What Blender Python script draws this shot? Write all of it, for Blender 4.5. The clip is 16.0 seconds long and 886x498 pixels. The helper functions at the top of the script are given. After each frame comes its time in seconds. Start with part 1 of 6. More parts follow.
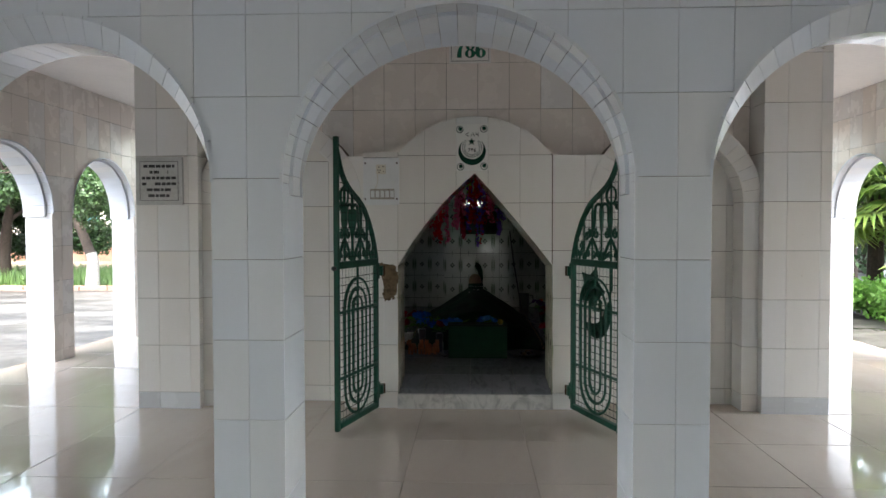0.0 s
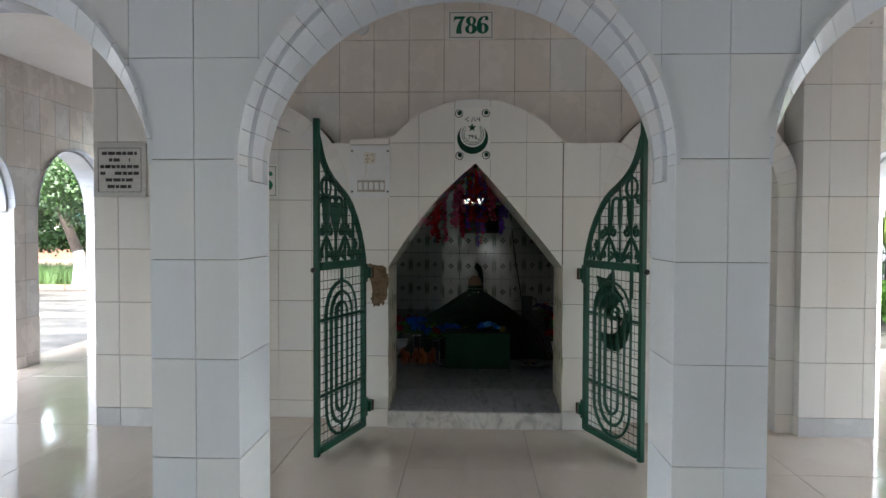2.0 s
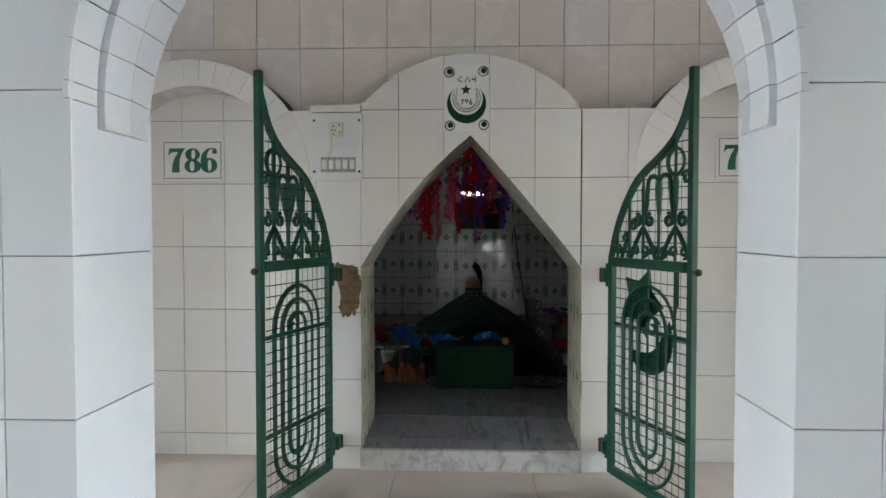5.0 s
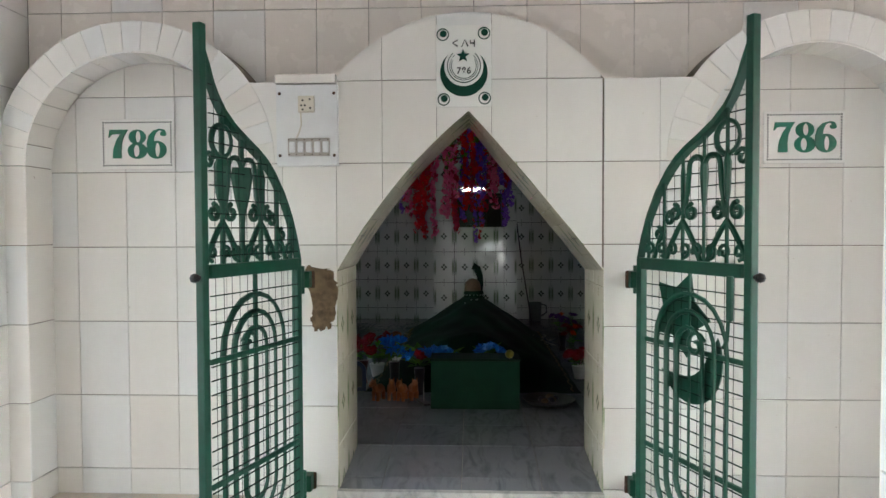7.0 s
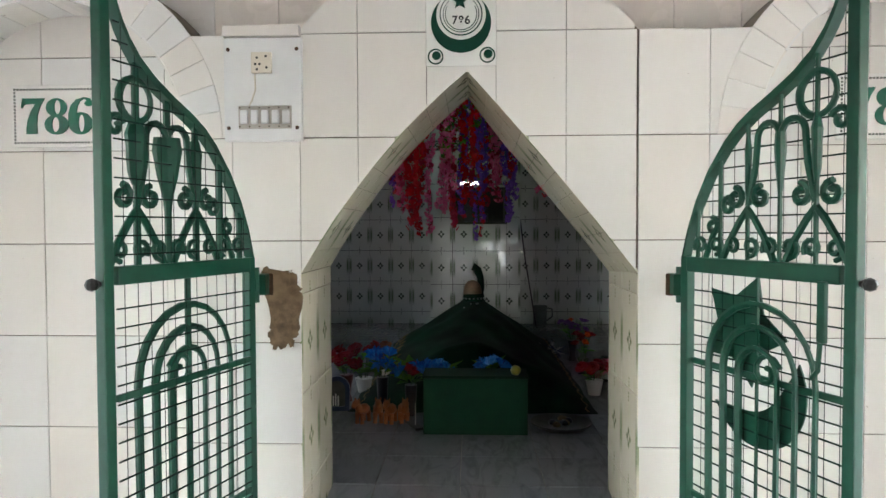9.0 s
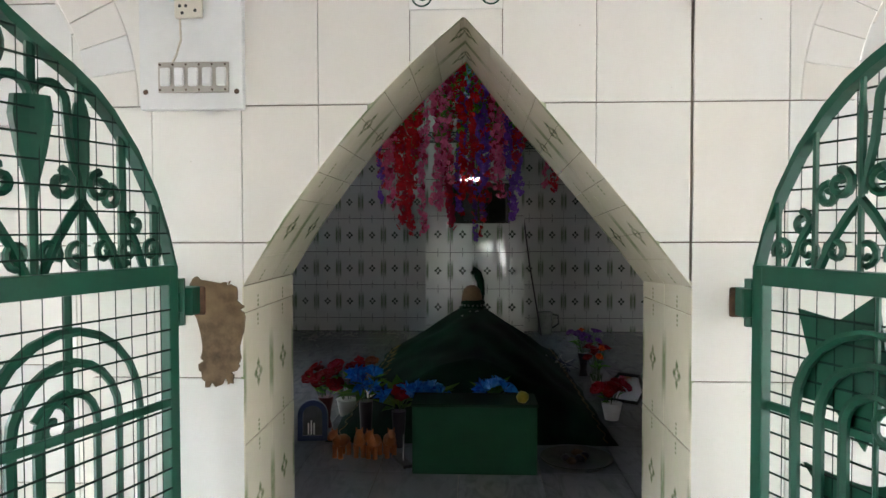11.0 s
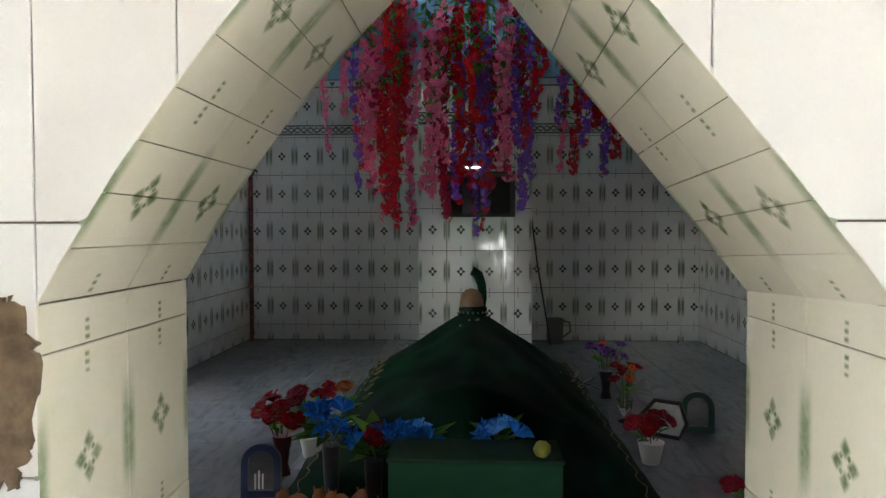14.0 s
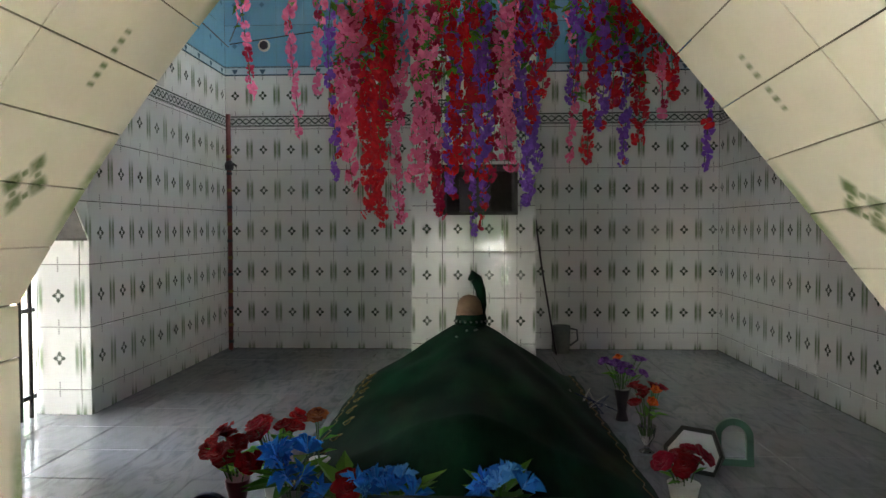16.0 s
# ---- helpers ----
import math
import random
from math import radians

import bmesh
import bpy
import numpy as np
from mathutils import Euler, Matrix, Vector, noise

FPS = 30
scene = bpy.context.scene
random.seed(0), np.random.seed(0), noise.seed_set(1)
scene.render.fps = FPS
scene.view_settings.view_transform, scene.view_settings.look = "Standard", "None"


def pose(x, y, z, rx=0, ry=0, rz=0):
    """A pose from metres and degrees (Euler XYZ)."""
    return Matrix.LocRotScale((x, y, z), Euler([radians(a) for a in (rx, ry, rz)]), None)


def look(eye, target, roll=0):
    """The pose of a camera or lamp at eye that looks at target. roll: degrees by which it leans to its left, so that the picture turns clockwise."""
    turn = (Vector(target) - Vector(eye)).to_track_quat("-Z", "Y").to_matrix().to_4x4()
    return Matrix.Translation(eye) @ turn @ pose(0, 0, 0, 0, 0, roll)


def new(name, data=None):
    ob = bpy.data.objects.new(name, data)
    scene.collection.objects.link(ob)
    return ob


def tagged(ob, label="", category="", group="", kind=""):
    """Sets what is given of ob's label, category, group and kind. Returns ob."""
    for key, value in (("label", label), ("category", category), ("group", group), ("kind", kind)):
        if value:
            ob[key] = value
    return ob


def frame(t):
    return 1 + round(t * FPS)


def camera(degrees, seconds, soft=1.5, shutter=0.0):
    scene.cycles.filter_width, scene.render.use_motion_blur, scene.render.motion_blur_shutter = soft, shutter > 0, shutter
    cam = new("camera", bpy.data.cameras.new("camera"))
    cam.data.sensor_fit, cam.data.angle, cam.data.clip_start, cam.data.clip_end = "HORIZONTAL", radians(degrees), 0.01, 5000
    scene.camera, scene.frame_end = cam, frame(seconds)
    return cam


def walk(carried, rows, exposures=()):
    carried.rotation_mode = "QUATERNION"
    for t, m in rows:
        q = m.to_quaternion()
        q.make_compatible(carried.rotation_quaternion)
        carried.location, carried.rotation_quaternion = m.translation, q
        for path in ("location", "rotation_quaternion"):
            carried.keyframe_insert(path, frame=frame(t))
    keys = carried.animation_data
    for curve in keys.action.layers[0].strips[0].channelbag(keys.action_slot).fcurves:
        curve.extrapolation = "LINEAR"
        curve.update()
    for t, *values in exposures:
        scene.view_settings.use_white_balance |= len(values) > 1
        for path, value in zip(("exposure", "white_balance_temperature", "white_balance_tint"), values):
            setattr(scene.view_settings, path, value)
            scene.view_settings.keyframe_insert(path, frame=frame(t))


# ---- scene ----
cam = camera(66.8, 16.0)
PATH = [
    (0, (-0.019, -4.239, 1.148), (-0.106, -2.242, 1.088), -0.1),
    (0.5, (-0.021, -4.154, 1.141), (-0.108, -2.157, 1.081), -0.0),
    (1, (-0.016, -4.011, 1.14), (-0.103, -2.013, 1.079), 0.1),
    (1.5, (-0.019, -3.892, 1.139), (-0.106, -1.895, 1.079), -0.1),
    (2, (-0.021, -3.762, 1.13), (-0.107, -1.765, 1.07), 0.2),
    (2.5, (-0.015, -3.628, 1.122), (-0.102, -1.631, 1.061), 0.1),
    (3, (-0.007, -3.518, 1.112), (-0.094, -1.521, 1.051), 0.1),
    (3.5, (-0.001, -3.384, 1.111), (-0.088, -1.386, 1.051), -0.1),
    (4, (0.007, -3.241, 1.101), (-0.08, -1.244, 1.041), -0.0),
    (6.5, (0.003, -2.589, 1.072), (-0.084, -0.592, 1.012), -0.1),
    (7, (0.009, -2.458, 1.068), (-0.078, -0.461, 1.008), -0.2),
    (7.5, (0.015, -2.319, 1.068), (-0.073, -0.322, 1.008), -0.1),
    (8, (0.013, -2.191, 1.06), (-0.074, -0.194, 1.0), -0.2),
    (10.5, (0.01, -1.582, 1.037), (-0.077, 0.415, 0.977), -0.2),
    (11, (0.015, -1.458, 1.04), (-0.072, 0.539, 0.98), -0.1),
    (11.5, (0.018, -1.329, 1.039), (-0.07, 0.669, 0.979), -0.2),
    (12, (0.019, -1.206, 1.03), (-0.068, 0.791, 0.97), -0.2),
    (12.5, (0.018, -1.098, 1.023), (-0.069, 0.899, 0.963), -0.2),
    (13, (0.016, -0.984, 1.016), (-0.07, 1.014, 0.956), 0.1),
    (13.5, (0.015, -0.865, 1.008), (-0.072, 1.132, 0.948), -0.3),
    (14, (0.016, -0.757, 1.002), (-0.071, 1.241, 0.942), -0.1),
    (14.5, (0.021, -0.651, 0.997), (-0.066, 1.346, 0.937), -0.2),
    (15, (0.027, -0.542, 0.996), (-0.06, 1.455, 0.936), -0.2),
    (15.5, (0.03, -0.438, 0.999), (-0.057, 1.559, 0.938), -0.2),
    (16, (0.028, -0.334, 0.999), (-0.059, 1.663, 0.938), -0.2),
]
walk(cam, [(t, look(eye, target, roll)) for t, eye, target, roll in PATH],
     exposures=[(0.0, 1.34, 6600, 10), (3.5, 1.85, 6400, 10), (5.0, 2.22, 6400, 10), (7.0, 2.80, 6500, 10), (11.0, 3.2, 6600, 10), (13.0, 3.4, 6600, 10), (14.5, 3.88, 6700, 10), (16.0, 4.38, 7150, 10)])

# ---- world and light ----
world = bpy.data.worlds.new("world")
scene.world = world
world.use_nodes = True
wn, wl = world.node_tree.nodes, world.node_tree.links
sky = wn.new("ShaderNodeTexSky")
sky.sky_type, sky.sun_disc = "NISHITA", False
sky.sun_elevation, sky.sun_rotation = radians(60), radians(163)
sky.dust_density, sky.air_density = 4.0, 1.4
wash = wn.new("ShaderNodeHueSaturation")
wash.inputs["Saturation"].default_value = 0.62
wl.new(sky.outputs[0], wash.inputs["Color"])
wl.new(wash.outputs[0], wn["Background"].inputs[0])
wn["Background"].inputs[1].default_value = 1.0
sun = new("sun", bpy.data.lights.new("sun", "SUN"))
sun.data.energy, sun.data.angle, sun.data.color = 1.0, radians(35), (1.0, 0.97, 0.92)
sun.matrix_world = look((0.85, -2.8, 9), (0, 0, 0))


# ---- node helpers ----
class Ex:
    """A value in a node tree, with arithmetic."""

    def __init__(self, tree, socket):
        self.tree, self.socket = tree, socket

    def op(self, kind, *others):
        n = self.tree.nodes.new("ShaderNodeMath")
        n.operation = kind
        for i, v in enumerate((self, *others)):
            if isinstance(v, Ex):
                self.tree.links.new(v.socket, n.inputs[i])
            else:
                n.inputs[i].default_value = v
        return Ex(self.tree, n.outputs[0])

    def __add__(self, o):
        return self.op("ADD", o)

    def __sub__(self, o):
        return self.op("SUBTRACT", o)

    def __mul__(self, o):
        return self.op("MULTIPLY", o)

    def __truediv__(self, o):
        return self.op("DIVIDE", o)

    def abs(self):
        return self.op("ABSOLUTE")

    def lt(self, v, soft=0.0):
        """1 where the value lies under v, with a soft edge."""
        if not soft:
            return self.op("LESS_THAN", v)
        n = self.tree.nodes.new("ShaderNodeMapRange")
        n.interpolation_type = "SMOOTHSTEP"
        self.tree.links.new(self.socket, n.inputs[0])
        n.inputs[1].default_value, n.inputs[2].default_value = v - soft, v + soft
        n.inputs[3].default_value, n.inputs[4].default_value = 1.0, 0.0
        return Ex(self.tree, n.outputs[0])

    def max(self, o):
        return self.op("MAXIMUM", o)

    def min(self, o):
        return self.op("MINIMUM", o)


class Mat:
    """A node material in the making."""

    def __init__(self, name, colour=(0.8, 0.8, 0.8), rough=0.5, metal=0.0, spec=0.5, coat=0.0):
        self.m = bpy.data.materials.new(name)
        self.m.use_nodes = True
        self.t = self.m.node_tree
        self.b = self.t.nodes["Principled BSDF"]
        self.b.inputs["Base Color"].default_value = (*colour, 1)
        self.b.inputs["Roughness"].default_value = rough
        self.b.inputs["Metallic"].default_value = metal
        self.b.inputs["Specular IOR Level"].default_value = spec
        self.b.inputs["Coat Weight"].default_value = coat
        self.colour = None
        self.base = colour

    def coords(self, kind="Object"):
        n = self.t.nodes.new("ShaderNodeTexCoord")
        return n.outputs[kind]

    def uv(self):
        n = self.t.nodes.new("ShaderNodeSeparateXYZ")
        self.t.links.new(self.coords("UV"), n.inputs[0])
        return Ex(self.t, n.outputs[0]), Ex(self.t, n.outputs[1])

    def noise(self, scale, detail=4.0, rough=0.55, stretch=None, kind="Object", world_space=False, distort=0.0):
        n = self.t.nodes.new("ShaderNodeTexNoise")
        n.inputs["Scale"].default_value, n.inputs["Detail"].default_value, n.inputs["Roughness"].default_value = scale, detail, rough
        n.inputs["Distortion"].default_value = distort
        if world_space:
            g = self.t.nodes.new("ShaderNodeNewGeometry")
            src = g.outputs["Position"]
        else:
            src = self.coords(kind)
        if stretch:
            mp = self.t.nodes.new("ShaderNodeMapping")
            mp.inputs["Scale"].default_value = stretch
            self.t.links.new(src, mp.inputs[0])
            src = mp.outputs[0]
        self.t.links.new(src, n.inputs["Vector"])
        return Ex(self.t, n.outputs["Fac"])

    def random(self):
        n = self.t.nodes.new("ShaderNodeObjectInfo")
        return Ex(self.t, n.outputs["Random"])

    def island(self):
        n = self.t.nodes.new("ShaderNodeNewGeometry")
        return Ex(self.t, n.outputs["Random Per Island"])

    def ramp(self, ex, a, b):
        n = self.t.nodes.new("ShaderNodeMapRange")
        self.t.links.new(ex.socket, n.inputs[0])
        n.inputs[1].default_value, n.inputs[2].default_value = a, b
        return Ex(self.t, n.outputs[0])

    def mix(self, fac, colour, amount=1.0):
        """Lays a colour over what the material has so far, where fac is 1."""
        n = self.t.nodes.new("ShaderNodeMix")
        n.data_type = "RGBA"
        f = fac * amount if amount != 1.0 else fac
        self.t.links.new(f.socket, n.inputs[0])
        if self.colour is None:
            n.inputs[6].default_value = (*self.base, 1)
        else:
            self.t.links.new(self.colour, n.inputs[6])
        n.inputs[7].default_value = (*colour, 1)
        self.colour = n.outputs[2]
        self.t.links.new(self.colour, self.b.inputs["Base Color"])
        return self

    def rough(self, ex, lo, hi):
        n = self.t.nodes.new("ShaderNodeMapRange")
        self.t.links.new(ex.socket, n.inputs[0])
        n.inputs[1].default_value, n.inputs[2].default_value = 0.3, 0.7
        n.inputs[3].default_value, n.inputs[4].default_value = lo, hi
        self.t.links.new(n.outputs[0], self.b.inputs["Roughness"])
        return self

    def bump(self, ex, strength=0.2, distance=0.002):
        n = self.t.nodes.new("ShaderNodeBump")
        n.inputs["Strength"].default_value, n.inputs["Distance"].default_value = strength, distance
        self.t.links.new(ex.socket, n.inputs["Height"])
        self.t.links.new(n.outputs[0], self.b.inputs["Normal"])
        return self


def plain(name, colour, rough=0.5, metal=0.0, scale=40.0, vary=0.25, bump=0.1, spec=0.5, coat=0.0):
    """A surface of one colour with fine grain, broad wear and slight relief."""
    m = Mat(name, colour, rough, metal, spec, coat)
    dark = tuple(c * (1 - vary) for c in colour)
    light = tuple(min(1, c * (1 + vary * 0.6)) for c in colour)
    m.mix(m.ramp(m.noise(scale), 0.35, 0.7), dark).mix(m.ramp(m.noise(scale / 9, world_space=True), 0.4, 0.7), light, 0.7)
    m.bump(m.noise(scale * 3), bump, 0.001)
    return m.m


def tile_material(name, colour, warm, rough=0.16, specks=0.0):
    """Glazed white wall tile: batches differ a little, faint streaks and dirt."""
    m = Mat(name, colour, rough, 0.0, 0.5)
    r = m.random()
    m.mix(m.ramp(r, 0.35, 0.9), warm, 0.7)
    m.mix((r * 7.31).op("FRACT").op("GREATER_THAN", 0.78), (0.74, 0.75, 0.76), 0.55)
    m.mix(m.ramp(m.noise(3.0, 3, 0.6, (1, 1, 0.25), world_space=True), 0.45, 0.8), tuple(c * 0.9 for c in warm), 0.5)
    m.mix(m.ramp(m.noise(60.0, 5, world_space=True), 0.66, 0.8), tuple(c * 0.72 for c in warm), 0.25)
    if specks:
        m.mix(m.ramp(m.noise(26.0, 3, 0.6, (1, 1, 1.6), world_space=True), 0.735, 0.76), (0.26, 0.19, 0.13), specks)
    m.rough(m.noise(6.0, world_space=True), rough * 0.7, rough * 1.6)
    m.bump(m.noise(7.0, 2, world_space=True), 0.12, 0.002)
    return m.m


def patterned_tile(name, colour, ink, strength, soft=0.004, spec=0.32, at=0.088, lobe=0.3, bar=0.0075, dot=0.0035, fine=160.0, grain_lo=0.12, mottle=0.0, half=0.102):
    """Printed tile, 0.204 x 0.293 m: a four-petalled flower, paired bars at the sides, rows of dots at top and bottom."""
    m = Mat(name, colour, 0.035, 0.0, spec)
    m.mix(m.ramp(m.random(), 0.2, 0.9), tuple(c * 0.93 for c in colour), 0.8)
    u, v = m.uv()
    x, z = (u - half), (v - 0.1465)
    ax, az = x.abs(), z.abs()
    wob = m.noise(90.0, 2, world_space=True) * 0.006 - 0.003
    # flower: four lobes round an empty centre
    def blob(px, pz, rx, rz):
        dx, dz = (ax - px) / rx, (az - pz) / rz
        return (dx.abs() + dz.abs() + (dx * dx + dz * dz) * 0.35 + wob * 45).lt(1.15, lobe)
    flower = blob(0.0185, 0.0, 0.014, 0.012).max(blob(0.0, 0.021, 0.012, 0.0145)).max(blob(0.0095, 0.0105, 0.006, 0.006))
    core = blob(0.0, 0.0, 0.005, 0.005)
    flower = (flower - core).max(0.0)
    bars = (ax - at).abs().lt(bar, soft) * az.lt(0.062, 0.035 + soft)
    edge = (ax - half + 0.0005).abs().lt(0.0035, 0.003) * az.lt(0.05, 0.03)
    fade = 0.003 if mottle else 0.001
    dots = (ax + wob * 0.6).lt(dot, dot * 0.5) * ((az - 0.138).abs().lt(0.003, fade).max((az - 0.127).abs().lt(0.003, fade)).max((az - 0.116).abs().lt(0.0022, fade)))
    grain = m.ramp(m.noise(fine, 3, world_space=True), grain_lo, grain_lo + 0.3)
    if mottle:
        m.mix(m.ramp(m.noise(22.0, 3, 0.6, world_space=True), 0.5, 0.72), (0.60, 0.62, 0.42), mottle)
    m.mix(bars.max(edge * 0.6) * (grain * 0.35 + 0.65 if mottle else grain), tuple(0.5 * c + 0.5 * d for c, d in zip(ink, (0.20, 0.30, 0.14))), strength * 0.9)
    m.mix(flower.max(dots) * (grain * 0.4 + 0.6 if mottle else grain), ink, strength)
    m.mix(m.ramp(m.noise(2.5, 4, world_space=True), 0.5, 0.75), tuple(c * 0.82 for c in colour), 0.4)
    m.bump(m.noise(7.0, 3, world_space=True), 0.3 if mottle else 0.1, 0.004)
    return m.m


M_TILE = tile_material("facade_tile_glaze", (0.68, 0.725, 0.795), (0.67, 0.70, 0.74))
M_CREAM = tile_material("shrine_tile_glaze", (0.79, 0.768, 0.735), (0.76, 0.715, 0.665), 0.16, 0.7)
M_PINK = tile_material("upper_tile_glaze", (0.80, 0.735, 0.68), (0.765, 0.69, 0.63), 0.22)
M_ROOM = patterned_tile("printed_wall_tile", (0.70, 0.70, 0.67), (0.035, 0.05, 0.035), 1.0, 0.005, 0.5, 0.086, 0.3, 0.0085, half=0.1)
M_JAMB = patterned_tile("printed_jamb_tile", (0.71, 0.66, 0.535), (0.085, 0.14, 0.045), 0.92, 0.010, 0.4, 0.100, 0.75, 0.012, 0.005, 60.0, 0.3, 0.35)
M_GROUT = plain("grout", (0.36, 0.34, 0.31), 0.9, 0, 60, 0.3, 0.3)
M_GROUT_MID = plain("grey_grout", (0.17, 0.165, 0.155), 0.9, 0, 60, 0.3, 0.3)
M_GROUT_BROWN = plain("brown_grout", (0.17, 0.135, 0.105), 0.9, 0, 60, 0.3, 0.3)
M_FLOORGROUT = plain("floor_grout", (0.40, 0.335, 0.28), 0.9, 0, 60, 0.3, 0.3)
M_GROUT_DARK = plain("dirty_grout", (0.09, 0.085, 0.08), 0.9, 0, 60, 0.3, 0.3)
M_PLASTER = plain("white_plaster", (0.80, 0.79, 0.77), 0.85, 0, 25, 0.06, 0.15)
M_CEMENT = plain("bare_cement", (0.19, 0.13, 0.075), 0.95, 0, 38, 0.65, 1.0)
M_GREEN = plain("green_gloss_paint", (0.004, 0.062, 0.036), 0.4, 0, 30, 0.3, 0.15, 0.3)
M_WIRE = plain("painted_wire", (0.006, 0.022, 0.016), 0.7, 0, 60, 0.3, 0.1, 0.15)
M_RUST = plain("rusty_iron", (0.10, 0.05, 0.03), 0.8, 0.3, 60, 0.5, 0.5)
M_INK = plain("green_glaze_ink", (0.009, 0.14, 0.082), 0.2, 0, 50, 0.2, 0.05)
M_BLACK = plain("black_ink", (0.02, 0.02, 0.02), 0.3, 0, 50, 0.2, 0.05)
M_WHITEPLATE = plain("white_glazed_plate", (0.82, 0.81, 0.78), 0.18, 0, 12, 0.05, 0.05)
M_PLASTIC = plain("white_plastic", (0.73, 0.735, 0.74), 0.3, 0, 15, 0.06, 0.05)
M_IVORY = plain("ivory_plastic", (0.66, 0.61, 0.52), 0.35, 0, 20, 0.12, 0.05)


def marble(name, base, vein, rough, scale, spec=0.5):
    m = Mat(name, base, rough, 0.0, spec)
    n1 = m.noise(scale, 8, 0.6, (1.6, 0.5, 1), world_space=True, distort=1.6)
    m.mix(m.ramp(n1, 0.47, 0.66), vein, 0.85)
    m.mix(m.ramp(m.random(), 0.3, 1.0), tuple(c * 0.88 for c in base), 0.5)
    m.mix(m.ramp(m.noise(scale * 0.25, 5, world_space=True), 0.45, 0.75), tuple(c * 0.75 for c in vein), 0.3)
    m.rough(m.noise(4.0, world_space=True), rough * 0.7, rough * 1.7)
    m.bump(m.noise(2.5, 2, world_space=True), 0.06, 0.003)
    return m.m


M_FLOOR = marble("polished_beige_floor_tile", (0.55, 0.47, 0.40), (0.50, 0.42, 0.355), 0.045, 1.2, 0.85)
M_SKIRT = tile_material("grey_skirting_glaze", (0.55, 0.56, 0.57), (0.50, 0.50, 0.50), 0.2)
M_BEAD = plain("grey_beading", (0.13, 0.15, 0.13), 0.4, 0, 40, 0.3, 0.1)
M_ROOMFLOOR = marble("grey_veined_floor_tile", (0.28, 0.29, 0.315), (0.17, 0.18, 0.205), 0.08, 9.0)
M_STEP = marble("grey_marble_step", (0.66, 0.65, 0.62), (0.25, 0.25, 0.25), 0.2, 7.0)


# ---- mesh helpers ----
class MB:
    """Collects vertices and faces for one mesh."""

    def __init__(self):
        self.v, self.f, self.uv = [], [], []

    def add(self, verts, faces, uvs=None):
        o = len(self.v)
        self.v += [tuple(p) for p in verts]
        self.f += [tuple(i + o for i in f) for f in faces]
        self.uv += list(uvs) if uvs else [(0, 0)] * len(verts)
        return self

    def box(self, x0, y0, z0, x1, y1, z1):
        v = [(x, y, z) for x in (x0, x1) for y in (y0, y1) for z in (z0, z1)]
        return self.add(v, [(0, 1, 3, 2), (4, 6, 7, 5), (0, 4, 5, 1), (2, 3, 7, 6), (0, 2, 6, 4), (1, 5, 7, 3)])

    def rbox(self, x0, y0, z0, x1, y1, z1, b):
        """A box with chamfered edges."""
        c = Vector(((x0 + x1) / 2, (y0 + y1) / 2, (z0 + z1) / 2))
        h = [(x1 - x0) / 2, (y1 - y0) / 2, (z1 - z0) / 2]
        bm = bmesh.new()
        bmesh.ops.create_cube(bm, size=2)
        for p in bm.verts:
            p.co = Vector([p.co[i] * h[i] for i in range(3)]) + c
        bmesh.ops.bevel(bm, geom=bm.edges[:], offset=b, segments=2, affect="EDGES", profile=0.6)
        bm.verts.index_update()
        self.add([p.co for p in bm.verts], [[p.index for p in f.verts] for f in bm.faces])
        bm.free()
        return self

    def tube(self, path, r, sides=6, closed=False, flat=1.0):
        """A round bar along a path; r may be one radius or one for each point."""
        P = [Vector(p) for p in path]
        n = len(P)
        rs = r if isinstance(r, (list, tuple)) else [r] * n
        verts, faces = [], []
        up = None
        for i in range(n):
            a, b = P[i - 1] if (i or closed) else P[0], P[(i + 1) % n] if (i < n - 1 or closed) else P[-1]
            t = (b - a).normalized() if (b - a).length > 1e-9 else Vector((0, 0, 1))
            if up is None:
                up = t.orthogonal().normalized()
            s = t.cross(up)
            if s.length < 1e-6:
                s = t.orthogonal()
            s.normalize()
            up = s.cross(t).normalized()
            for k in range(sides):
                w = 2 * math.pi * k / sides
                verts.append(P[i] + (s * math.cos(w) + up * math.sin(w) * flat) * rs[i])
        for i in range(n if closed else n - 1):
            for k in range(sides):
                j, l = (i + 1) % n, (k + 1) % sides
                faces.append((i * sides + k, i * sides + l, j * sides + l, j * sides + k))
        if not closed:
            faces += [tuple(range(sides))[::-1], tuple(range((n - 1) * sides, n * sides))]
        return self.add(verts, faces)

    def lathe(self, profile, centre=(0, 0, 0), sides=20):
        """A turned form: (radius, height) pairs round the z axis."""
        c = Vector(centre)
        verts = [c + Vector((r * math.cos(2 * math.pi * k / sides), r * math.sin(2 * math.pi * k / sides), z)) for r, z in profile for k in range(sides)]
        faces = [(i * sides + k, i * sides + (k + 1) % sides, (i + 1) * sides + (k + 1) % sides, (i + 1) * sides + k) for i in range(len(profile) - 1) for k in range(sides)]
        faces += [tuple(range(sides))[::-1], tuple(range((len(profile) - 1) * sides, len(profile) * sides))]
        return self.add(verts, faces)

    def prism(self, poly, y0, y1):
        """A flat outline in x, z with thickness in y."""
        n = len(poly)
        v = [(x, y0, z) for x, z in poly] + [(x, y1, z) for x, z in poly]
        f = [tuple(range(n)), tuple(range(2 * n - 1, n - 1, -1))] + [(i, n + i, n + (i + 1) % n, (i + 1) % n) for i in range(n)]
        return self.add(v, f)

